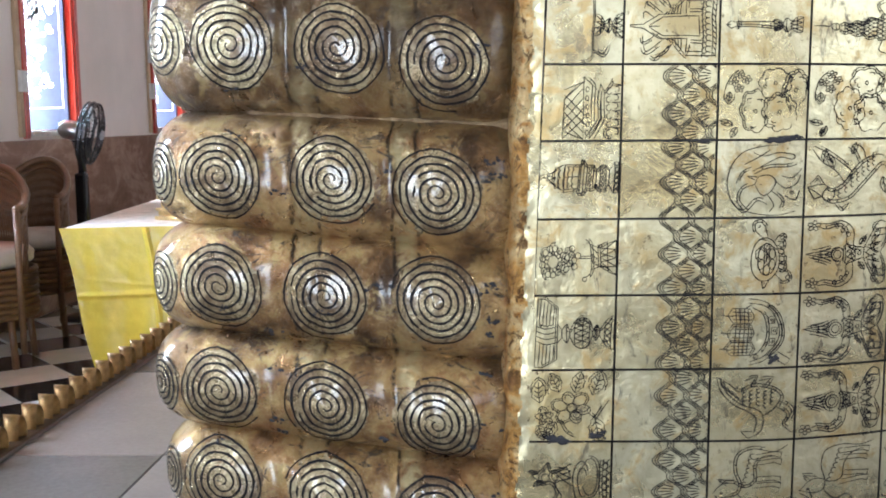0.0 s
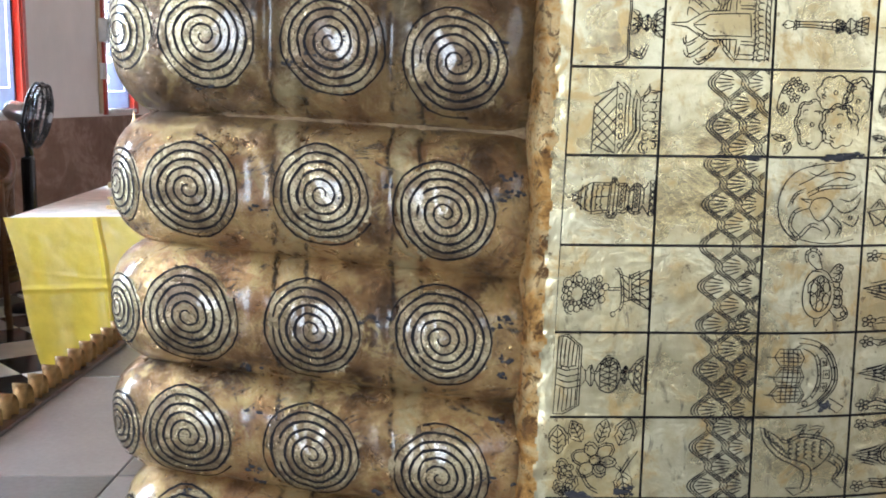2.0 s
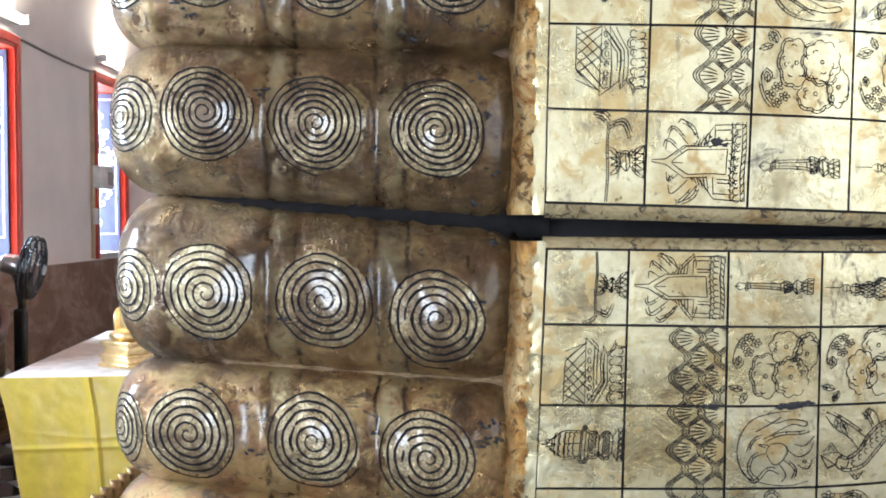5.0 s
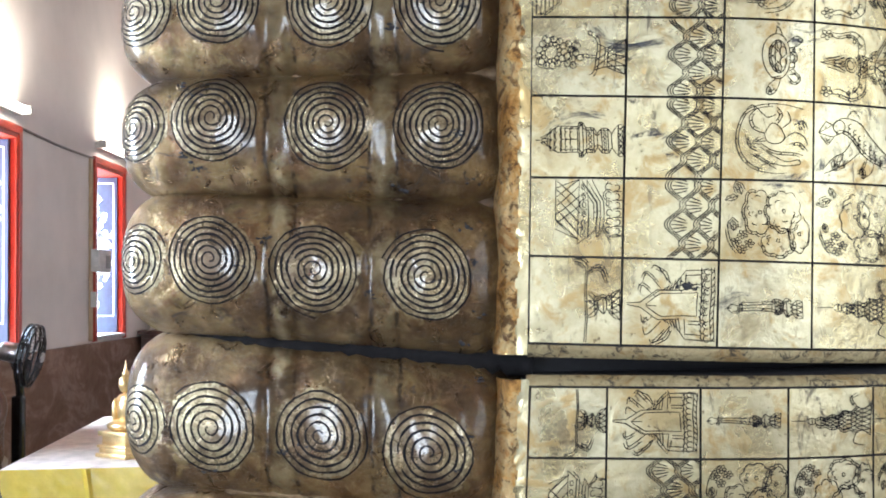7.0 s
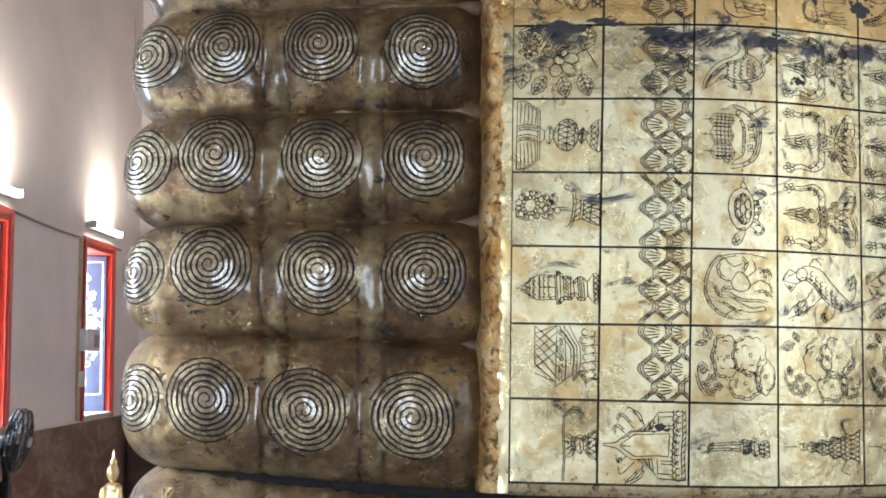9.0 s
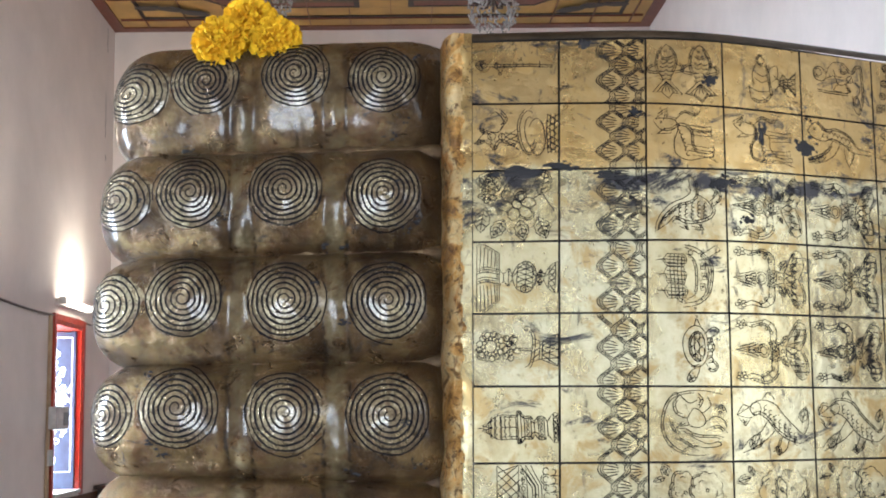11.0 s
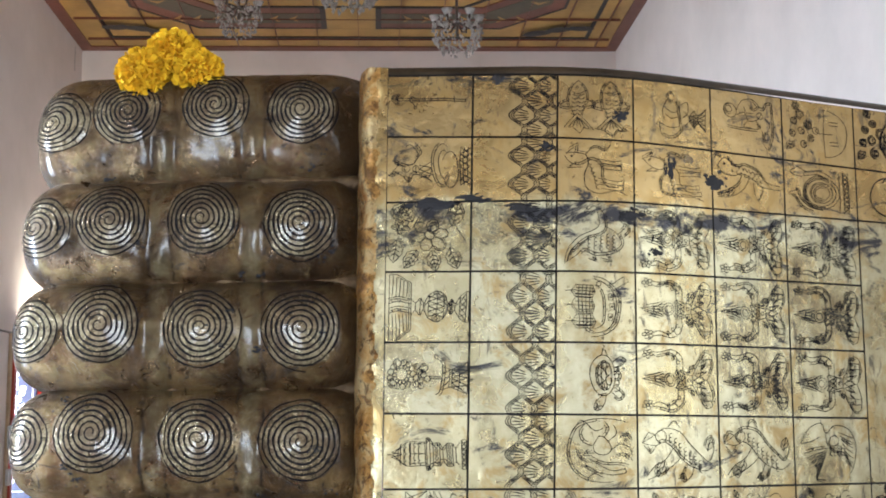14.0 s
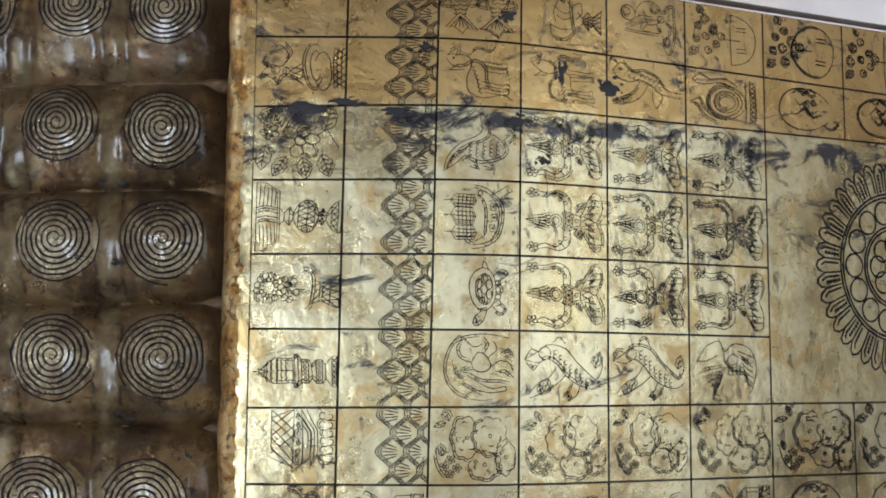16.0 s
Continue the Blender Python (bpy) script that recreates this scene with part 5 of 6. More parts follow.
def m_idol(k=0):
    """A plain crowned ornament with two raised flower stems over a lens-shaped base."""
    r = random.Random(k)
    j = lambda a: a + r.uniform(-0.015, 0.015)
    out = [arc(0.39, 0.5, 0.075, 0.10, n=14), line((0.02, 0.5), (0.16, 0.53), (0.32, 0.58)), line((0.02, 0.5), (0.16, 0.47), (0.32, 0.42)), line((0.10, 0.56), (0.20, 0.58), (0.31, 0.62)), line((0.10, 0.44), (0.20, 0.42), (0.31, 0.38)), line((0.12, 0.5), (0.32, 0.5))]
    for s in (1, -1):
        f = lambda u, d: (u, 0.5 + s * d)
        out += [curve(f(0.49, 0.14), f(0.47, 0.30), f(0.38, j(0.38)), f(0.24, 0.34), f(0.15, 0.38)), curve(f(0.57, 0.12), f(0.55, 0.34), f(0.42, 0.45), f(0.26, 0.41), f(0.16, 0.42)), curve(f(0.49, 0.14), f(0.60, 0.10), f(0.70, 0.07)), line(f(0.46, 0.10), f(0.51, 0.16)), line(f(0.36, 0.38), f(0.38, 0.46)), line(f(0.43, 0.33), f(0.48, 0.40))]
        out += flower(0.10, 0.5 + s * 0.39, 0.075, 5, 20 * k)
        out += [curve(f(0.70, 0.07), f(0.76, 0.24), f(0.86, 0.43), f(0.95, 0.40)), curve(f(0.95, 0.40), f(0.97, 0.20), f(0.90, 0.0)), line(f(0.74, 0.10), f(0.90, 0.14)), line(f(0.77, 0.22), f(0.94, 0.24)), line(f(0.82, 0.33), f(0.95, 0.32)), curve(f(0.80, 0.16), f(0.86, 0.22), f(0.88, 0.34))]
    out += hatched(0.50, 0.60, 0.5, 0.12, 0.10, 3) + hatched(0.72, 0.88, 0.5, 0.08, 0.12, 2) + [line((0.60, 0.40), (0.60, 0.60)), line((0.70, 0.43), (0.70, 0.57)), arc(0.65, 0.5, 0.022, 0.03, n=7)] + hatched(0.18, 0.32, 0.5, 0.05, 0.10, 3) + [arc(0.39, 0.5, 0.045, 0.06, n=10), arc(0.60, 0.5, 0.05, 0.10, 90, 270, 8), arc(0.46, 0.5, 0.03, 0.13, -80, 80, 8)]
    for s in (1, -1):
        out += [arc(0.50 - 0.07 * i, 0.5 + s * (0.27 + 0.055 * i), 0.022, 0.03, n=6) for i in range(3)] + [arc(0.84, 0.5 + s * (0.08 + 0.09 * i), 0.035, 0.04, 30, 300, 7) for i in range(4)] + leaf(0.64, 0.5 + s * 0.12, 0.14, s * 60)
    return out


def m_hybrid(k=0):
    """A crested shape with a scaled body, curling tail and claws."""
    out = [curve((0.02, 0.62), (0.16, 0.72), (0.30, 0.84), (0.50, 0.80), (0.64, 0.62), (0.80, 0.42), (0.90, 0.34), (0.97, 0.52), (0.92, 0.72)), curve((0.02, 0.62), (0.18, 0.58), (0.30, 0.64), (0.42, 0.56), (0.52, 0.40), (0.66, 0.26), (0.84, 0.20), (0.98, 0.30)), arc(0.26, 0.72, 0.07, 0.09, n=12), curve((0.34, 0.86), (0.42, 0.96), (0.50, 0.86)), curve((0.42, 0.56), (0.32, 0.40), (0.16, 0.28), (0.06, 0.12)), curve((0.52, 0.42), (0.38, 0.28), (0.22, 0.16), (0.08, 0.08)), curve((0.60, 0.32), (0.54, 0.16), (0.46, 0.08)), curve((0.68, 0.26), (0.64, 0.12), (0.56, 0.04)), line((0.02, 0.62), (0.10, 0.78), (0.18, 0.74)), line((0.04, 0.58), (0.12, 0.46), (0.2, 0.58))]
    for i in range(7):
        for q in (0.0, 0.06, 0.12):
            out.append(arc(0.40 + 0.065 * i, 0.74 - 0.07 * i - q, 0.035, 0.035, 90, 270, 5))
    out += leaf(0.30, 0.36, 0.20, 250) + leaf(0.18, 0.28, 0.16, 280) + leaf(0.52, 0.18, 0.16, 280) + leaf(0.88, 0.5, 0.22, 80)
    return out


def m_bird(k=0):
    """A round-winged bird with a fanned tail."""
    out = [curve((0.06, 0.62), (0.16, 0.86), (0.34, 0.96), (0.40, 0.80), (0.54, 0.92), (0.74, 0.84), (0.84, 0.56), (0.80, 0.24), (0.72, 0.12)), curve((0.40, 0.80), (0.42, 0.62), (0.52, 0.48), (0.70, 0.40), (0.74, 0.20)), curve((0.06, 0.62), (0.20, 0.66), (0.32, 0.74)), arc(0.52, 0.66, 0.07, 0.09, n=12)]
    for i in range(7):
        v = 0.52 - 0.075 * i
        out += [curve((0.44 - 0.01 * i, 0.54 - 0.03 * i), (0.26, v), (0.08 + 0.05 * i, v - 0.06)), curve((0.58 + 0.02 * i, 0.80 - 0.06 * i), (0.70, 0.74 - 0.07 * i), (0.80, 0.70 - 0.08 * i))]
    return out + [arc(0.50 + 0.05 * (i % 4), 0.56 - 0.06 * (i // 4), 0.03, 0.03, 120, 300, 5) for i in range(12)]


def m_dragon(k=0):
    out = [curve((0.03, 0.78), (0.16, 0.94), (0.30, 0.80), (0.46, 0.84), (0.64, 0.74), (0.76, 0.54), (0.98, 0.50)), curve((0.03, 0.78), (0.10, 0.66), (0.26, 0.62), (0.40, 0.68), (0.54, 0.60), (0.70, 0.44), (0.98, 0.42)), curve((0.40, 0.66), (0.30, 0.46), (0.16, 0.34), (0.03, 0.26)), curve((0.50, 0.60), (0.40, 0.36), (0.22, 0.22), (0.04, 0.20)), line((0.56, 0.52), (0.58, 0.30), (0.64, 0.16), (0.70, 0.34), (0.70, 0.46)), curve((0.12, 0.90), (0.04, 0.98), (0.0, 0.92))]
    for i in range(8):
        out += [curve((0.24 + 0.06 * i, 0.80 - 0.02 * i), (0.27 + 0.06 * i, 0.88 - 0.03 * i), (0.30 + 0.06 * i, 0.79 - 0.03 * i)), arc(0.28 + 0.06 * i, 0.72 - 0.025 * i, 0.035, 0.03, 90, 280, 5)]
    return out + leaf(0.28, 0.40, 0.2, 240) + leaf(0.2, 0.3, 0.18, 200) + [arc(0.14, 0.82, 0.016, n=6)]


def m_serpent(k=0):
    out = [arc(0.50, 0.46, q, q * 1.25, n=24) for q in (0.12, 0.17, 0.22, 0.27)] + [curve((0.03, 0.40), (0.14, 0.46), (0.20, 0.30), (0.34, 0.16), (0.52, 0.10)), curve((0.03, 0.36), (0.12, 0.36), (0.22, 0.18), (0.38, 0.08)), line((0.04, 0.84), (0.16, 0.94), (0.28, 0.86), (0.22, 0.74), (0.10, 0.76), (0.04, 0.84)), curve((0.26, 0.84), (0.50, 0.90), (0.68, 0.78)), curve((0.24, 0.76), (0.48, 0.82), (0.62, 0.72))]
    return out + [line((u, 0.06), (u, 0.92)) for u in (0.78, 0.84, 0.92)] + hatched(0.84, 0.92, 0.5, 0.42, 0.42, 9)


def m_seated(k=0):
    """A bowl with a draped ornament beside a stacked stand."""
    out = [curve((0.30, 0.34), (0.34, 0.14), (0.50, 0.10), (0.62, 0.24), (0.62, 0.34)), curve((0.30, 0.34), (0.44, 0.28), (0.58, 0.30)), arc(0.48, 0.80, 0.045, 0.06, n=10), curve((0.42, 0.74), (0.36, 0.54), (0.38, 0.38)), curve((0.54, 0.74), (0.60, 0.60), (0.60, 0.36)), line((0.56, 0.74), (0.60, 0.20)), line((0.59, 0.74), (0.63, 0.22)), curve((0.60, 0.68), (0.70, 0.74), (0.72, 0.56), (0.64, 0.46)), curve((0.40, 0.60), (0.50, 0.54), (0.58, 0.58)), curve((0.39, 0.50), (0.48, 0.44), (0.58, 0.48))]
    return out + turned_shape([(0.66, 0.14), (0.74, 0.05), (0.80, 0.15), (0.86, 0.07), (0.97, 0.2)], 0.45) + hatched(0.74, 0.86, 0.45, 0.06, 0.09, 3) + hatched(0.86, 0.97, 0.45, 0.07, 0.18, 4)


def m_bough(k=0):
    """Knotted boughs and fruit against an upright back."""
    return [arc(0.24, 0.70, 0.10, 0.12, n=14), arc(0.22, 0.72, 0.05, 0.06, n=9), curve((0.34, 0.72), (0.44, 0.90), (0.60, 0.94), (0.74, 0.80), (0.80, 0.90), (0.90, 0.86), (0.90, 0.40), (0.84, 0.10), (0.76, 0.16), (0.72, 0.40)), curve((0.34, 0.64), (0.46, 0.70), (0.52, 0.56), (0.66, 0.60), (0.74, 0.72)), line((0.20, 0.44), (0.66, 0.42)), line((0.20, 0.41), (0.66, 0.38)), curve((0.50, 0.56), (0.44, 0.46), (0.56, 0.44)), curve((0.62, 0.58), (0.70, 0.46), (0.62, 0.42)), curve((0.54, 0.84), (0.62, 0.78), (0.68, 0.84)), curve((0.78, 0.62), (0.84, 0.52), (0.82, 0.40)), arc(0.80, 0.30, 0.04, 0.06, n=9), arc(0.70, 0.66, 0.05, 0.06, n=9), curve((0.46, 0.80), (0.50, 0.70), (0.60, 0.70))]


def m_sunshade(k=0):
    """A half disc with ripples and a bunch of blossoms beside it."""
    out = [arc(0.58, 0.5, 0.36, 0.42, -90, 90, 22), line((0.58, 0.92), (0.58, 0.08)), line((0.50, 0.5), (0.72, 0.5))] if k % 2 else [arc(0.62, 0.5, 0.28, 0.42, n=30), line((0.40, 0.5), (0.62, 0.5))]
    out += [line((0.66, v), (0.80, v)) for v in (0.30, 0.36, 0.66, 0.72)]
    for u, v in ((0.14, 0.66), (0.24, 0.78), (0.10, 0.44), (0.24, 0.50), (0.36, 0.62), (0.38, 0.40), (0.26, 0.28), (0.46, 0.54)):
        out += [arc(u, v, 0.05, 0.06, n=9), arc(u + 0.02, v, 0.025, 0.03, n=7)]
    return out + leaf(0.2, 0.86, 0.14, 120) + leaf(0.12, 0.3, 0.16, 230)


def m_orb(k=0):
    out = [arc(0.5, 0.5, 0.34, 0.42, 20, 330, 28)] + [curve(*[(0.36 + 0.30 * i / 5, 0.84 - 0.1 * d + 0.06 * math.sin(2.1 * i + k + d)) for i in range(6)]) for d in range(0, 5, 2)]
    return out + [curve((0.72, 0.22), (0.84, 0.16), (0.92, 0.26), (0.86, 0.32)), curve((0.34, 0.80), (0.48, 0.90), (0.60, 0.80), (0.66, 0.90)), line((0.44, 0.66), (0.60, 0.36), (0.70, 0.42)), arc(0.52, 0.58, 0.03, n=7), arc(0.62, 0.66, 0.025, n=7)]


def m_braid(k=0):
    """Three waving cords, each of three lines, passing over and under one another round small fans."""
    out = []
    per = 2.15 + 0.12 * math.sin(1.7 * k)
    amp, gap = 0.082, 0.028
    strands = [(0.535, 0.0), (0.685, math.pi), (0.835, 0.0), (0.985, math.pi)]
    at = lambda s, v: strands[s][0] + amp * math.sin(2 * math.pi * per * v + strands[s][1] + 0.9 * k)
    over = lambda s, v: math.cos(2 * math.pi * per * v + strands[s][1] + 0.9 * k) > 0
    n = 120

    def keep(run):
        if len(run) > 2:
            out.append(list(run))
    for s in range(len(strands)):
        for q in (-gap, 0.0, gap):
            run = []
            for i in range(n + 1):
                v = 0.004 + 0.992 * i / n
                u = at(s, v) + q
                covered = not over(s, v) and any(abs(at(t, v) - u) < gap * 1.2 for t in (s - 1, s + 1) if 0 <= t < len(strands) and over(t, v))
                if u > 0.992 or covered:
                    keep(run)
                    run = []
                else:
                    run.append((u, v))
            keep(run)
    # fans fill the eyes between two cords
    for s in range(len(strands) - 1):
        for m in range(-1, 4):
            v0 = (m + 0.75 - (strands[s][1] + 0.9 * k) / (2 * math.pi)) / per
            if not 0.07 < v0 < 0.93:
                continue
            a, b = at(s, v0) + gap, min(at(s + 1, v0) - gap, 0.985)
            if b - a < 0.05:
                continue
            for d in range(-2, 3):
                tip, root = (a + 0.016 + 0.020 * abs(d), v0 + 0.050 * d), (b - 0.018, v0 - 0.012 + 0.014 * d)
                out.append([(tip[0] + (root[0] - tip[0]) * t, tip[1] + (root[1] - tip[1]) * t) for t in (0.0, 0.35, 0.6 + 0.1 * (d % 2))])
    return out


def engrave(key, lines, width=0.0016, flip=False, jig=0.008):
    """Cut a drawing into a square."""
    ob, at = CELLS[key]
    a, b, c = at(0, 0)[0], at(1, 0)[0], at(0, 1)[0]
    w, h = (b - a).length, (c - a).length
    r = random.Random(str(key))
    ph = r.uniform(0, 6)
    out = []
    for l in lines:
        pts = []
        if len(l) < 4:
            l = [(p[0] + (q[0] - p[0]) * t / 3, p[1] + (q[1] - p[1]) * t / 3) for p, q in zip(l, l[1:]) for t in range(3)] + [l[-1]]
        for u, v in l:
            v = 1 - v if flip else v
            u, v = u + jig * math.sin(9.1 * v + 3 * u + ph), v + jig * math.sin(8.3 * u - 4 * v + 2 * ph)
            pts.append((min(max(u, 0.012), 0.988) * w, min(max(v, 0.012), 0.988) * h))
        out.append(pts)
    if jig:
        # finer strokes beside the longer ones
        for l in list(out):
            size = sum(math.dist(p, q) for p, q in zip(l, l[1:]))
            if len(l) > 6 and size > 0.022 and r.random() < 0.6:
                d, k = r.choice((-1, 1)) * r.uniform(0.0032, 0.0048), len(l) // 5
                fine = []
                for i in range(k, len(l) - k):
                    p, q = l[i - 1] if i else l[0], l[min(i + 1, len(l) - 1)]
                    ln = math.dist(p, q) or 1.0
                    fine.append((min(max(l[i][0] - (q[1] - p[1]) / ln * d, 0.002), w - 0.002), min(max(l[i][1] + (q[0] - p[0]) / ln * d, 0.002), h - 0.002)))
                out.append(fine)
                for i in range(1, len(fine) - 1, 4):
                    out.append([l[i + k], fine[i]])
    tagged(ribbons("engraving", out, width, lambda s, q: at(s / w, q / h), LINE, ob, 0.0007), kind="stuff")


def smaller(lines, s=0.95, du=0.5, dv=0.5):
    return [[(du + s * (u - 0.5), dv + s * (v - 0.5)) for u, v in l] for l in lines]


COLUMN = [m_sword, m_coil, m_flowers, m_fan, m_wreath, m_stupa, m_basket, m_staff]
for r, f in enumerate(COLUMN):
    engrave(("U", r, 0), smaller(f(), 0.97, 0.515))
    engrave(("L", 7 - r, 0), smaller(f(), 0.97, 0.515), flip=True)
for r in range(7):
    engrave(("U", r, 1), m_braid(r), 0.0019, jig=0.0)
    engrave(("L", r + 1, 1), m_braid(r + 3), 0.0018, flip=True, jig=0.0)
engrave(("U", 7, 1), smaller(m_temple()))
engrave(("L", 0, 1), smaller(m_temple()), flip=True)
GRID = {
    2: [m_fishes, lambda: m_beast(2), m_swan, m_ship, m_turtle, m_bull, lambda: m_rocks(1), m_pillar],
    3: [m_seated, lambda: m_beast(7), lambda: m_idol(1), lambda: m_idol(2), lambda: m_idol(3), m_hybrid, lambda: m_rocks(2), m_spire],
    4: [m_bough, m_dragon, lambda: m_idol(4), lambda: m_idol(5), lambda: m_idol(6), lambda: m_hybrid(1), lambda: m_rocks(3), m_spire],
    5: [lambda: m_sunshade(1), m_serpent, lambda: m_idol(7), lambda: m_idol(8), lambda: m_idol(9), m_bird, lambda: m_rocks(4), m_temple],
}
for c, fs in GRID.items():
    for r, f in enumerate(fs):
        engrave(("U", r, c), smaller(f(), 0.92), (0.0015, 0.0014, 0.0016, 0.0017)[c - 2])
        if c < 5:
            engrave(("L", 7 - r, c), smaller(f(), 0.96), flip=True)
for c in range(6, 9):
    for r, f in ((0, m_sunshade), (1, m_orb), (6, m_rocks), (7, m_orb)):
        engrave(("U", r, c), smaller(f(c * 3 + r), 0.95), 0.0026)


def wheel():
    """A great wheel: roundels inside a double ring, fringed with petals."""
    out = [arc(0, 0, q, n=72) for q in (0.150, 0.143, 0.083, 0.076)]
    for i in range(14):
        a = 2 * math.pi * i / 14
        out.append(arc(0.1125 * math.cos(a), 0.1125 * math.sin(a), 0.0235, n=16))
    n = 40
    for i in range(n):
        a = 2 * math.pi * i / n
        P = lambda r, d: (r * math.cos(a + d), r * math.sin(a + d))
        q = math.pi / n
        out.append([P(0.152, -q * 0.9), P(0.195, -q * 0.9), P(0.212, -q * 0.4), P(0.217, 0.2 * q), P(0.208, 0.8 * q), P(0.196, q)])
        out.append([P(0.156, -q * 0.3), P(0.194, -q * 0.3), P(0.204, 0.1 * q)])
        if i % 2:
            out += [arc(*P(0.158 + 0.008 * k, 0.4 * q), 0.0022, n=5) for k in range(5)]
    for i in range(8):
        a = 2 * math.pi * i / 8
        out.append(arc(0.045 * math.cos(a), 0.045 * math.sin(a), 0.022, n=12))
    return out


ob, at = CELLS["U", "wheel"]
wa, wb, wc = at(0, 0)[0], at(1, 0)[0], at(0, 1)[0]
ww, wh = (wb - wa).length, (wc - wa).length
ribbons("engraved_wheel", [[(0.53 * ww + x, 0.515 * wh + y) for x, y in l] for l in wheel()], 0.0046, lambda s, q: at(s / ww, q / wh), LINE, ob, 0.0007)

# ---- windows with opened shutters ----


def foliage_strokes(w, h, seed):
    r = random.Random(seed)
    out = []
    stem = [(w * (0.5 + 0.16 * math.sin(7 * i / 40 + seed)), 0.10 + (h - 0.22) * i / 40) for i in range(41)]
    out.append(stem)
    for i in range(2, 40, 1):
        x, y = stem[i]
        for _ in range(5):
            a = r.uniform(0, 6.28)
            q = r.uniform(0.03, 0.19)
            cx, cy = x + q * math.cos(a), y + q * math.sin(a)
            rad = r.uniform(0.012, 0.026)
            l = [(cx + rad * math.cos(t * 0.9 + a), cy + rad * 1.2 * math.sin(t * 0.9 + a)) for t in range(8)]
            out.append([(min(max(px, 0.05), w - 0.05), min(max(py, 0.07), h - 0.07)) for px, py in l])
    return out


def window(n, y):
    y0, y1 = y - WIN_W / 2, y + WIN_W / 2
    win = thing("window_%d" % n, "deep red-framed window with opened inlaid shutter", "window", kind="structure")
    t = 0.035
    fr = part("window_frame", bmesh.new(), RED_PAINT, win, "red gloss frame and lining")
    bm = bmesh.new()
    box(bm, XW - 0.44, XW + 0.018, y0, y0 + t, WIN_Z0, WIN_Z1, bevel=0.004)
    box(bm, XW - 0.44, XW + 0.018, y1 - t, y1, WIN_Z0, WIN_Z1, bevel=0.004)
    box(bm, XW - 0.44, XW + 0.018, y0 + t, y1 - t, WIN_Z1 - t, WIN_Z1, bevel=0.004)
    for a, b, c, d in ((y0 - 0.06, y0, WIN_Z0 - 0.02, WIN_Z1 + 0.06), (y1, y1 + 0.06, WIN_Z0 - 0.02, WIN_Z1 + 0.06), (y0, y1, WIN_Z1, WIN_Z1 + 0.06)):
        box(bm, XW + 0.001, XW + 0.03, a, b, c, d, bevel=0.004)
    bm.to_mesh(fr.data)
    bm.free()
    part("window_sill", boxed(XW - 0.44, XW + 0.04, y0 + t, y1 - t, WIN_Z0 - 0.005, WIN_Z0 + 0.03, bevel=0.005), WHITE_PLASTIC, win, "pale painted sill")
    # the far leaf, folded back against the lining and facing the doorway
    yl = y1 - t - 0.03
    leaf_ = part("shutter", boxed(XW - 0.56, XW - 0.03, yl, yl + 0.028, WIN_Z0 + 0.035, WIN_Z1 - t - 0.01, bevel=0.003), BLUE_LACQUER, win, "dark blue lacquered shutter leaf")
    w, h = 0.53, WIN_Z1 - WIN_Z0 - 0.09
    face = lambda s, q: (Vector((XW - 0.56 + s, yl, WIN_Z0 + 0.037 + q)), Vector((0, -1, 0)))
    zb = 0.16
    frame_line = [(0.035, zb), (w - 0.035, zb), (w - 0.035, h - 0.05), (0.035, h - 0.05), (0.035, zb)]
    ribbons("inlay_border", [[(a[0] + (b[0] - a[0]) * k / 6, a[1] + (b[1] - a[1]) * k / 6) for a, b in zip(frame_line, frame_line[1:]) for k in range(7)]], 0.009, face, PALE_INLAY, leaf_)
    ribbons("inlay_foliage", [[(x, zb + 0.02 + q * (h - zb - 0.1) / h) for x, q in l] for l in foliage_strokes(w, h, n)], 0.016, face, PALE_INLAY, leaf_, 0.0016)
    return win


for i, y in enumerate(WIN_Y):
    window(i + 1, y)


def sconce(y):
    s = thing("wall_lamp", "lit tube lamp above the window on plaster", "wall lamp", "tube lamps along the wall", at=(XW, y, 3.0))
    part("bracket", boxed(0.001, 0.05, -0.46, 0.46, -0.03, 0.03, bevel=0.008), WHITE_PLASTIC, s, "white metal batten")
    part("tube", tube([(0.085, -0.44, 0.012), (0.085, 0.44, 0.012)], 0.016, 12), TUBE, s, "glowing tube", True)
    for e in (-0.45, 0.45):
        part("end_cap", boxed(0.04, 0.108, e - 0.012, e + 0.012, -0.025, 0.045, bevel=0.004), WHITE_PLASTIC, s)


for y in WIN_Y:
    sconce(y + 0.02)

for y in (7.40, 10.17):
    c = thing("conduit", "cream cable conduit beside the window", "conduit", "conduits on the wall", at=(XW, y, 0))
    part("duct", boxed(0.001, 0.025, -0.03, 0.03, 1.22, 2.86, bevel=0.004), plain("aged_cream_plastic", (0.42, 0.29, 0.17), 0.5), c)
    part("switch_plate", boxed(0.0255, 0.05, -0.05, 0.05, 1.52, 1.66, bevel=0.006), WHITE_PLASTIC, c, "small switch box")
sb = thing("junction_box", "grey-white control box on the plaster wall", "control box", at=(XW, 10.31, 1.94))
part("case", boxed(0.026, 0.10, -0.19, 0.19, -0.10, 0.10, bevel=0.01), WHITE_PLASTIC, sb)
part("cover", boxed(0.1005, 0.108, 0.02, 0.17, -0.07, 0.05, bevel=0.003), plain("grey_cover", (0.22, 0.21, 0.2), 0.4), sb, "grey cover plate")
cab = thing("wall_cable", "thin grey cable sagging along the wall", "cable")
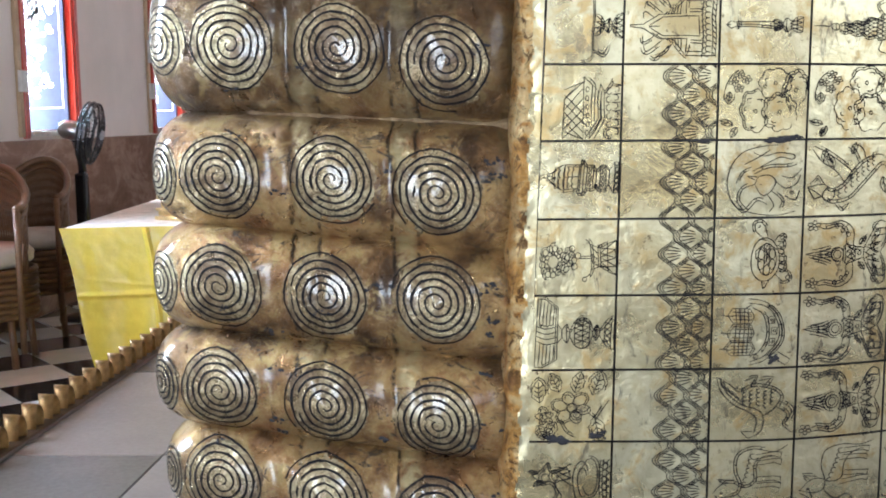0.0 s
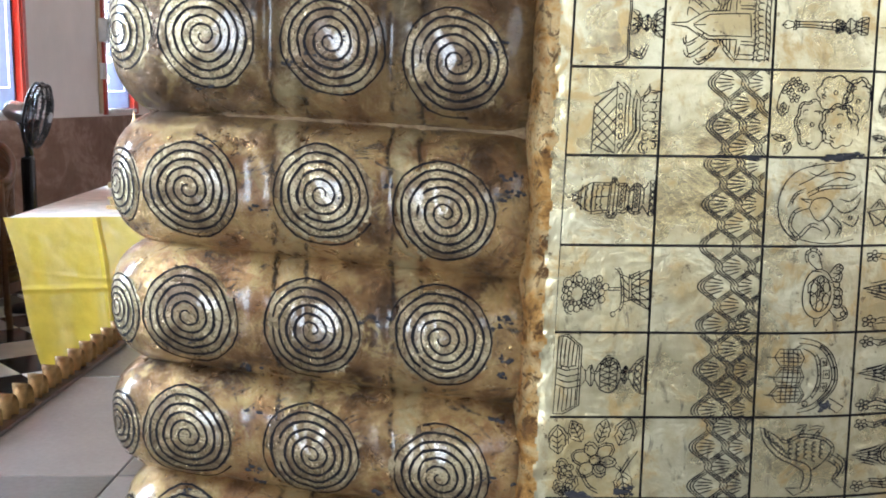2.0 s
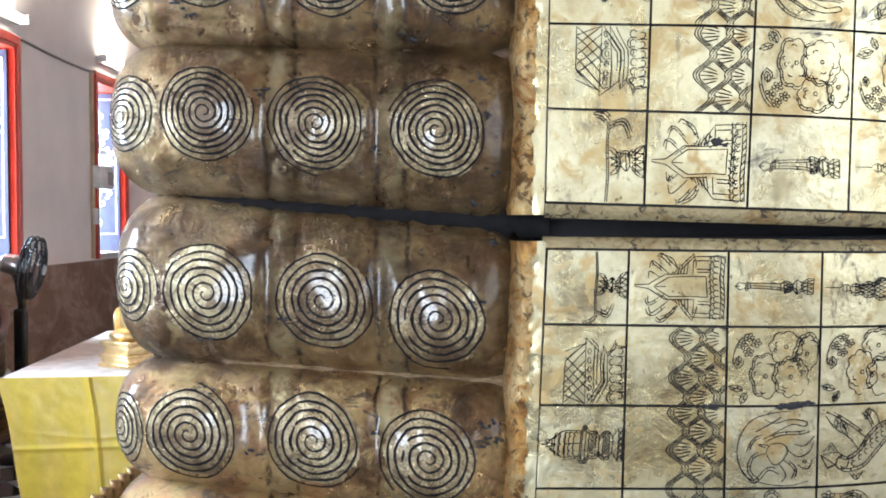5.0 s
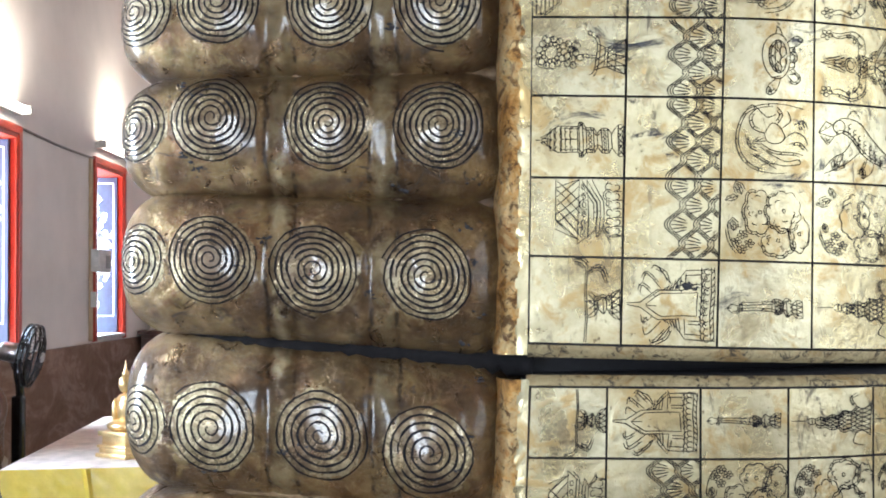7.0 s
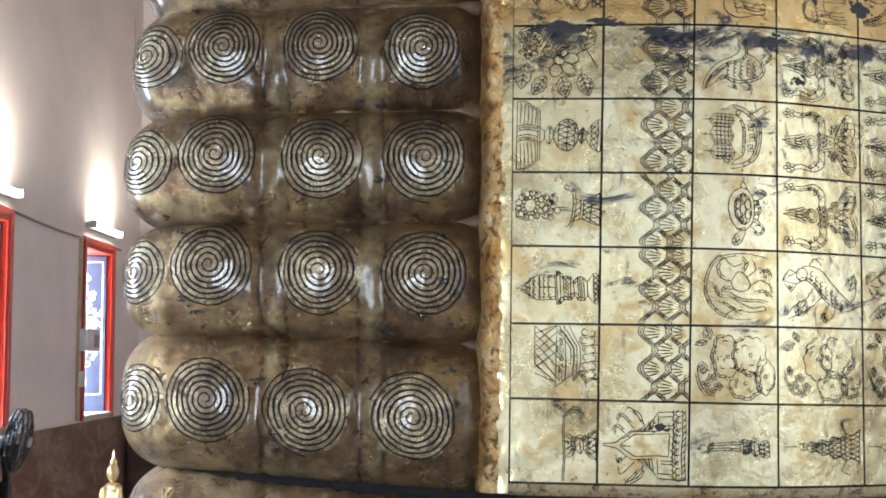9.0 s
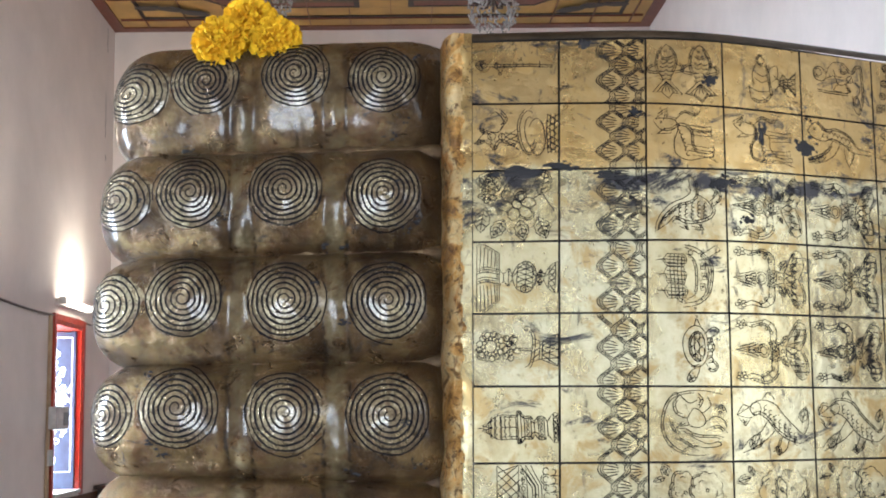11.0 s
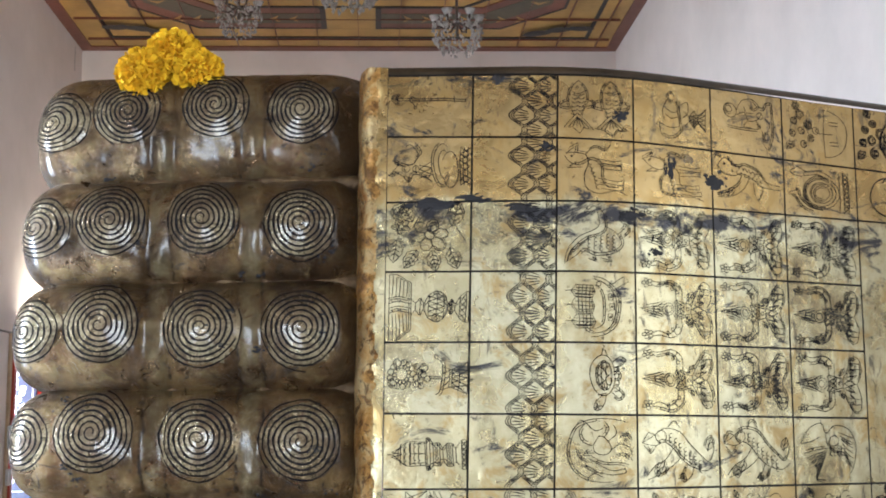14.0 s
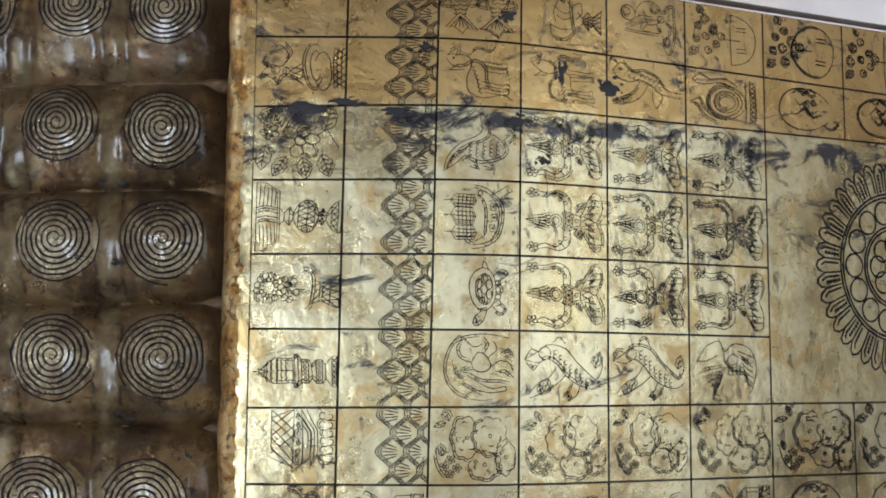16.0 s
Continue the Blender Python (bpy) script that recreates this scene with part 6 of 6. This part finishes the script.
part("cable", tube([(XW + 0.012, 5.2 + 0.1 * i, 2.895 - 0.035 * math.sin(math.pi * ((0.1 * i - 0.25) % 2.77) / 2.77)) for i in range(64)], 0.011, 6), plain("grey_cable", (0.20, 0.17, 0.15), 0.6), cab, "", True)

# ---- black and white tiles ----
tile_floor = bpy.data.objects["floor"]
TS, TA = 0.39, radians(40)
tile_mesh = {}
for mat, nm in ((WHITE_TILE, "white"), (BLACK_TILE, "black")):
    bm = boxed(-TS / 2 + 0.002, TS / 2 - 0.002, -TS / 2 + 0.002, TS / 2 - 0.002, -0.0118, 0.0, bevel=0.0015)
    me = bpy.data.meshes.new("tile")
    bm.to_mesh(me)
    bm.free()
    me.materials.append(mat)
    tile_mesh[nm] = me
ca, sa = math.cos(TA), math.sin(TA)
rest = {"white": ([], []), "black": ([], [])}
for i in range(-45, 45):
    for j in range(-45, 45):
        lx, ly = (i + 0.5) * TS, (j + 0.5) * TS
        x, y = -2.705 + lx * ca - ly * sa, 6.248 + lx * sa + ly * ca
        tone = "white" if (i + j) % 2 else "black"
        m = Matrix.Translation((x, y, 0)) @ Matrix.Rotation(TA, 4, "Z")
        if XW + 0.05 < x < -1.50 and 2.6 < y < YN - 0.2:
            ob = new("tile", tile_mesh[tone])
            ob.parent = tile_floor
            ob.matrix_basis = m
        elif XW - 0.2 < x < -1.62 and YS - 0.1 < y <= 2.6:
            vs, fs = rest[tone]
            n = len(vs)
            h = TS / 2 - 0.002
            vs += [m @ Vector(p) for p in ((-h, -h, 0), (h, -h, 0), (h, h, 0), (-h, h, 0), (-h, -h, -0.0118), (h, -h, -0.0118), (h, h, -0.0118), (-h, h, -0.0118))]
            fs += [(n, n + 1, n + 2, n + 3), (n, n + 4, n + 5, n + 1), (n + 1, n + 5, n + 6, n + 2), (n + 2, n + 6, n + 7, n + 3), (n + 3, n + 7, n + 4, n)]
for tone, mat in (("white", WHITE_TILE), ("black", BLACK_TILE)):
    tagged(put_mesh("floor_tiles", *rest[tone], mat, tile_floor), tone + " floor tiles", kind="stuff")

# unseen dark floor, added so that the lower sole reflects less light
part("added_dark_floor", boxed(-1.62, XE, YS, 1.295, -0.0118, 0.001, bevel=0.003), GREY_STONE, tile_floor, "unseen dark grey floor added before the feet to dim their reflections")
part("added_dark_floor", boxed(2.405, XE, 1.30, YN, -0.0118, 0.001, bevel=0.003), GREY_STONE, tile_floor, "unseen dark grey floor added beside the platform")

# ---- standing fan ----
fan = thing("standing_fan", "black and chrome standing fan beside the chairs", "fan", at=(-2.78, 7.42, 0))
part("base", lathe([(0.0, 0.0), (0.20, 0.0), (0.20, 0.012), (0.10, 0.035), (0.03, 0.05), (0.0, 0.05)], 32), GLOSS_BLACK, fan, "", True)
part("pole", tube([(0, 0, 0.04), (0, 0, 1.0)], 0.014, 12), STEEL, fan, "", True)
part("collar", boxed(-0.05, 0.03, -0.035, 0.035, 0.52, 0.98, bevel=0.02), GLOSS_BLACK, fan, "long black housing")
HM = Matrix.Translation((0.07, -0.02, 1.24)) @ Matrix.Rotation(radians(5), 4, "Z") @ Matrix.Rotation(radians(101), 4, "Y")
part("neck", tube([(0, 0, 0.98), (-0.01, 0, 1.12), (-0.06, 0.01, 1.24)], 0.028, 10), GLOSS_BLACK, fan, "", True)
part("motor", lathe([(0.0, -0.20), (0.04, -0.20), (0.062, -0.17), (0.066, -0.08), (0.05, -0.05), (0.0, -0.05)], 20, HM), STEEL, fan, "chrome motor housing", True)
for q, d in ((0.205, 0.0), (0.20, 0.03), (0.15, 0.055), (0.07, 0.07), (0.20, -0.03), (0.14, -0.045)):
    part("guard_ring", tube([HM @ Vector((q * math.cos(2 * math.pi * i / 36), q * math.sin(2 * math.pi * i / 36), d)) for i in range(36)], 0.004 if q < 0.2 else 0.008, 5, closed=True), GLOSS_BLACK, fan, "", True)
for i in range(44):
    a = 2 * math.pi * i / 44
    c, sn = math.cos(a), math.sin(a)
    part("guard_wire", tube([HM @ Vector((q * c, q * sn, d)) for q, d in ((0.03, 0.075), (0.12, 0.065), (0.19, 0.035), (0.206, 0.0), (0.19, -0.035), (0.06, -0.05))], 0.0022, 4), GLOSS_BLACK, fan, "", True)
for k in range(3):
    bm = bmesh.new()
    vs = []
    for i in range(7):
        q = 0.03 + 0.15 * i / 6
        for t in (-0.5, 0.5):
            a = 2 * math.pi * k / 3 + t * (0.9 - 0.2 * i / 6)
            vs.append(bm.verts.new(HM @ Vector((q * math.cos(a), q * math.sin(a), 0.02 * t))))
    for i in range(6):
        bm.faces.new((vs[2 * i], vs[2 * i + 1], vs[2 * i + 3], vs[2 * i + 2]))
    bmesh.ops.solidify(bm, geom=list(bm.faces), thickness=0.003)
    part("blade", bm, GLOSS_BLACK, fan, "", True)
part("badge", lathe([(0.0, 0.075), (0.035, 0.075), (0.03, 0.088), (0.0, 0.09)], 20, HM), STEEL, fan, "chrome centre badge", True)

# ---- rattan armchairs ----


def armchair(at, turn, w=0.29):
    ch = thing("rattan_armchair", "brown rattan armchair with a pale cushion", "armchair", "rattan armchairs by the wall", at=at)
    ch.rotation_euler = (0, 0, radians(turn))
    d, sh = 0.27, 0.56

    def hoop(t, extra=0.0):
        """The top rail: from one arm round the high back to the other."""
        a = math.pi * t
        return Vector(((w + extra) * math.cos(a), -d + 2 * d * math.sin(a) ** 0.7, 0.86 + 0.22 * math.sin(a) ** 1.5))
    n = 30
    part("top_rail", tube([hoop(i / n) for i in range(n + 1)], 0.022, 8), RATTAN, ch, "bent rattan rail", True)
    part("lower_rail", tube([hoop(i / n) - Vector((0, 0, 0.05)) for i in range(n + 1)], 0.012, 6), RATTAN, ch, "", True)
    bm = bmesh.new()
    for i in range(n * 2 + 1):
        p = hoop(i / (2 * n))
        for sgn in (1, -1):
            q = hoop(min(max((i + 5 * sgn) / (2 * n), 0), 1))
            tube([p, Vector(((p.x + q.x) / 2, (p.y + q.y) / 2, (p.z + sh) / 2)), Vector((q.x, q.y, sh - 0.05))], 0.0045, 4, bm)
    tagged(part("woven_back", bm, RATTAN, ch, "open woven cane back", True), kind="stuff")
    for k in range(8):
        z = 0.28 + 0.034 * k
        part("skirt_coil", tube([(w * math.cos(2 * math.pi * i / 28), d * math.sin(2 * math.pi * i / 28), z) for i in range(28)], 0.019, 6, closed=True), RATTAN, ch, "", True)
    part("cushion", lathe([(0.0, sh - 0.02), (0.25, sh - 0.02), (0.285, sh + 0.01), (0.29, sh + 0.06), (0.26, sh + 0.09), (0.0, sh + 0.105)], 28, Matrix.Diagonal((w / 0.29, 0.94, 1, 1))), CUSHION, ch, "pale round seat cushion", True)
    for sx in (-1, 1):
        for sy in (-1, 1):
            part("leg", tube([(sx * 0.22, sy * 0.19, 0.0), (sx * 0.20, sy * 0.17, 0.30)], 0.02, 8), RATTAN, ch, "", True)
    for i in (0, n):
        p = hoop(i / n)
        part("arm_post", tube([p, (p.x, p.y, 0.1)], 0.018, 8), RATTAN, ch, "", True)


armchair((-2.84, 5.98, 0), 8)
armchair((-2.92, 6.92, 0), 4, 0.235)

cabt = thing("dark_cabinet", "dark wooden cabinet against the far wall", "cabinet", at=(-2.75, 11.95, 0))
part("carcass", boxed(-0.38, 0.38, -0.22, 0.30, 0.04, 1.22, bevel=0.006), DARK_WOOD, cabt)
part("top", boxed(-0.41, 0.41, -0.25, 0.32, 1.22, 1.26, bevel=0.008), DARK_WOOD, cabt)
for sx in (-1, 1):
    dd = part("door", boxed(min(sx * 0.01, sx * 0.36), max(sx * 0.01, sx * 0.36), -0.24, -0.221, 0.08, 1.18, bevel=0.006), DARK_WOOD, cabt)
    part("knob", lathe([(0.0, 0.0), (0.008, 0.0), (0.014, 0.015), (0.0, 0.024)], 12, Matrix.Translation((sx * 0.05, -0.24, 0.65)) @ Matrix.Rotation(radians(90), 4, "X")), GOLD, dd, "brass knob")


def seated_figurine():
    """A plain gilded seated shape on a stepped base: one mesh."""
    bm = bmesh.new()
    for a, b, h0, h1 in ((0.135, 0.10, 0.0, 0.02), (0.12, 0.085, 0.02, 0.045), (0.13, 0.095, 0.045, 0.06), (0.105, 0.075, 0.06, 0.10), (0.125, 0.09, 0.10, 0.125)):
        box(bm, -a, a, -b, b, h0 * 1.05, h1 * 1.05, bevel=0.006)

    def blob(x, y, z, rx, ry, rz):
        bmesh.ops.create_uvsphere(bm, u_segments=20, v_segments=12, radius=1, matrix=Matrix.Translation((x, y, z)) @ Matrix.Diagonal((rx, ry, rz, 1)))
    blob(0, 0, 0.155, 0.118, 0.085, 0.034)
    blob(0, 0.01, 0.235, 0.058, 0.042, 0.085)
    blob(0, 0.01, 0.285, 0.070, 0.036, 0.032)
    blob(0, 0.005, 0.365, 0.036, 0.036, 0.046)
    blob(0, 0.01, 0.415, 0.020, 0.020, 0.022)
    bmesh.ops.create_cone(bm, segments=12, radius1=0.012, radius2=0.001, depth=0.06, matrix=Matrix.Translation((0, 0.01, 0.455)))
    for sx in (-1, 1):
        blob(sx * 0.074, -0.005, 0.225, 0.018, 0.024, 0.066)
    return bm


fg = part("gilded_figurine", seated_figurine(), GOLD, None, "", True)
fg.matrix_world = pose(-1.715, 6.02, 0.776, 0, 0, -35) @ Matrix.Diagonal((0.88, 0.95, 1.04, 1))
tagged(fg, "small gilded seated figurine on the white tabletop", "figurine")

# ---- marigolds ----


def marigold(x, y, z, r, seed):
    rr = random.Random(seed)
    bm = bmesh.new()
    for i in range(420):
        t = (i + 0.5) / 420
        ph = math.acos(1 - 1.94 * t)
        th = i * 2.39996
        d = Vector((math.sin(ph) * math.cos(th), math.sin(ph) * math.sin(th), math.cos(ph)))
        e1 = d.orthogonal().normalized()
        e1 = (Matrix.Rotation(rr.uniform(0, 6.28), 3, d) @ e1)
        e2 = d.cross(e1)
        q = r * rr.uniform(0.86, 1.06)
        w = r * rr.uniform(0.10, 0.16)
        base = d * r * 0.55
        vs = [bm.verts.new(base - e1 * w * 0.3), bm.verts.new(base + e1 * w * 0.3)]
        tip = [d * q + e1 * w * a + e2 * w * rr.uniform(-0.5, 0.9) for a in (1.0, 0.35, -0.35, -1.0)]
        tip = [p - d * w * 0.4 * (k in (0, 3)) for k, p in enumerate(tip)]
        vs += [bm.verts.new(p) for p in tip]
        bm.faces.new(vs)
    bmesh.ops.create_icosphere(bm, subdivisions=2, radius=r * 0.72)
    mg = thing("marigold", "bright orange-yellow marigold lying on the top toe", "flower", "marigolds on the toe", at=(x, y, z))
    part("petals", bm, PETAL, mg)
    part("calyx", lathe([(0.0, -r * 0.95), (r * 0.16, -r * 0.95), (r * 0.30, -r * 0.55), (r * 0.1, -r * 0.4), (0.0, -r * 0.4)], 10), plain("green_calyx", (0.06, 0.11, 0.02), 0.6), mg)


marigold(-0.343, 1.862, 2.563, 0.052, 1)
marigold(-0.291, 1.885, 2.604, 0.056, 2)
marigold(-0.243, 1.868, 2.567, 0.050, 3)

# ---- chandeliers ----


def chandelier(x, y, bottom, r, drops, label):
    ch = thing("chandelier", label, "chandelier", "crystal chandeliers", at=(x, y, bottom))
    top = ZC - bottom
    part("rod", tube([(0, 0, r * 0.7), (0, 0, top - 0.03)], 0.012, 8), DARK_WOOD, ch, "dark hanging rod", True)
    part("canopy", lathe([(0.0, top), (0.07, top), (0.06, top - 0.03), (0.015, top - 0.05), (0.0, top - 0.05)], 16), DARK_WOOD, ch)
    rr = random.Random(int(drops))
    arms = 6 if r < 0.25 else 8
    for i in range(arms):
        a = 2 * math.pi * i / arms
        c, s = math.cos(a), math.sin(a)
        ar = part("arm", tube([(0, 0, r * 1.3), (0.4 * r * c, 0.4 * r * s, r * 1.0), (0.8 * r * c, 0.8 * r * s, r * 1.1), (0.85 * r * c, 0.85 * r * s, r * 1.35)], 0.009, 6), DARK_WOOD, ch, "", True)
        part("cup", lathe([(0.0, 0.0), (r * 0.12, 0.0), (r * 0.22, r * 0.2), (r * 0.19, r * 0.21), (0.0, r * 0.05)], 10, Matrix.Translation((0.85 * r * c, 0.85 * r * s, r * 1.3))), CRYSTAL, ar, "frosted glass cup", True)
    bm = bmesh.new()
    for _ in range(drops):
        a = rr.uniform(0, 6.283)
        h = rr.random()
        q = r * (0.15 + 0.85 * math.sin(math.pi * min(1, 0.12 + 0.62 * h)) ** 0.8) * rr.uniform(0.75, 1.0)
        z = 1.35 * r * h
        g = r * rr.uniform(0.035, 0.065)
        p = Vector((q * math.cos(a), q * math.sin(a), z))
        vs = [bm.verts.new(p + Vector(o) * g) for o in ((1, 0, 0), (0, 1, 0), (-1, 0, 0), (0, -1, 0), (0, 0, 1.2), (0, 0, -2.0))]
        for k in range(4):
            bm.faces.new((vs[k], vs[(k + 1) % 4], vs[4]))
            bm.faces.new((vs[(k + 1) % 4], vs[k], vs[5]))
    tagged(part("crystal_drops", bm, CRYSTAL, ch, "hanging crystal drops"), kind="stuff")


chandelier(-1.035, 9.0, 5.24, 0.20, 240, "small crystal chandelier hanging from the painted ceiling")
chandelier(0.815, 9.0, 5.08, 0.225, 260, "small crystal chandelier hanging on a dark rod")
chandelier(-0.106, 8.8, 5.42, 0.33, 420, "large crystal chandelier in the middle of the ceiling")

# ---- hairline cracks near the corner ----
west = bpy.data.objects["wall_west"]
for z0, z1, yc in ((5.92, 6.20, 11.99), (4.95, 5.45, 11.96), (4.70, 4.76, 11.98)):
    pts = [(yc + 0.018 * noise.noise(Vector((z0, i * 0.5, 0))), z0 + (z1 - z0) * i / 12) for i in range(13)]
    ribbons("wall_crack", [pts], 0.022, lambda a, b: (Vector((XW, a, b)), Vector((1, 0, 0))), OLD_LACQUER, west, 0.002)
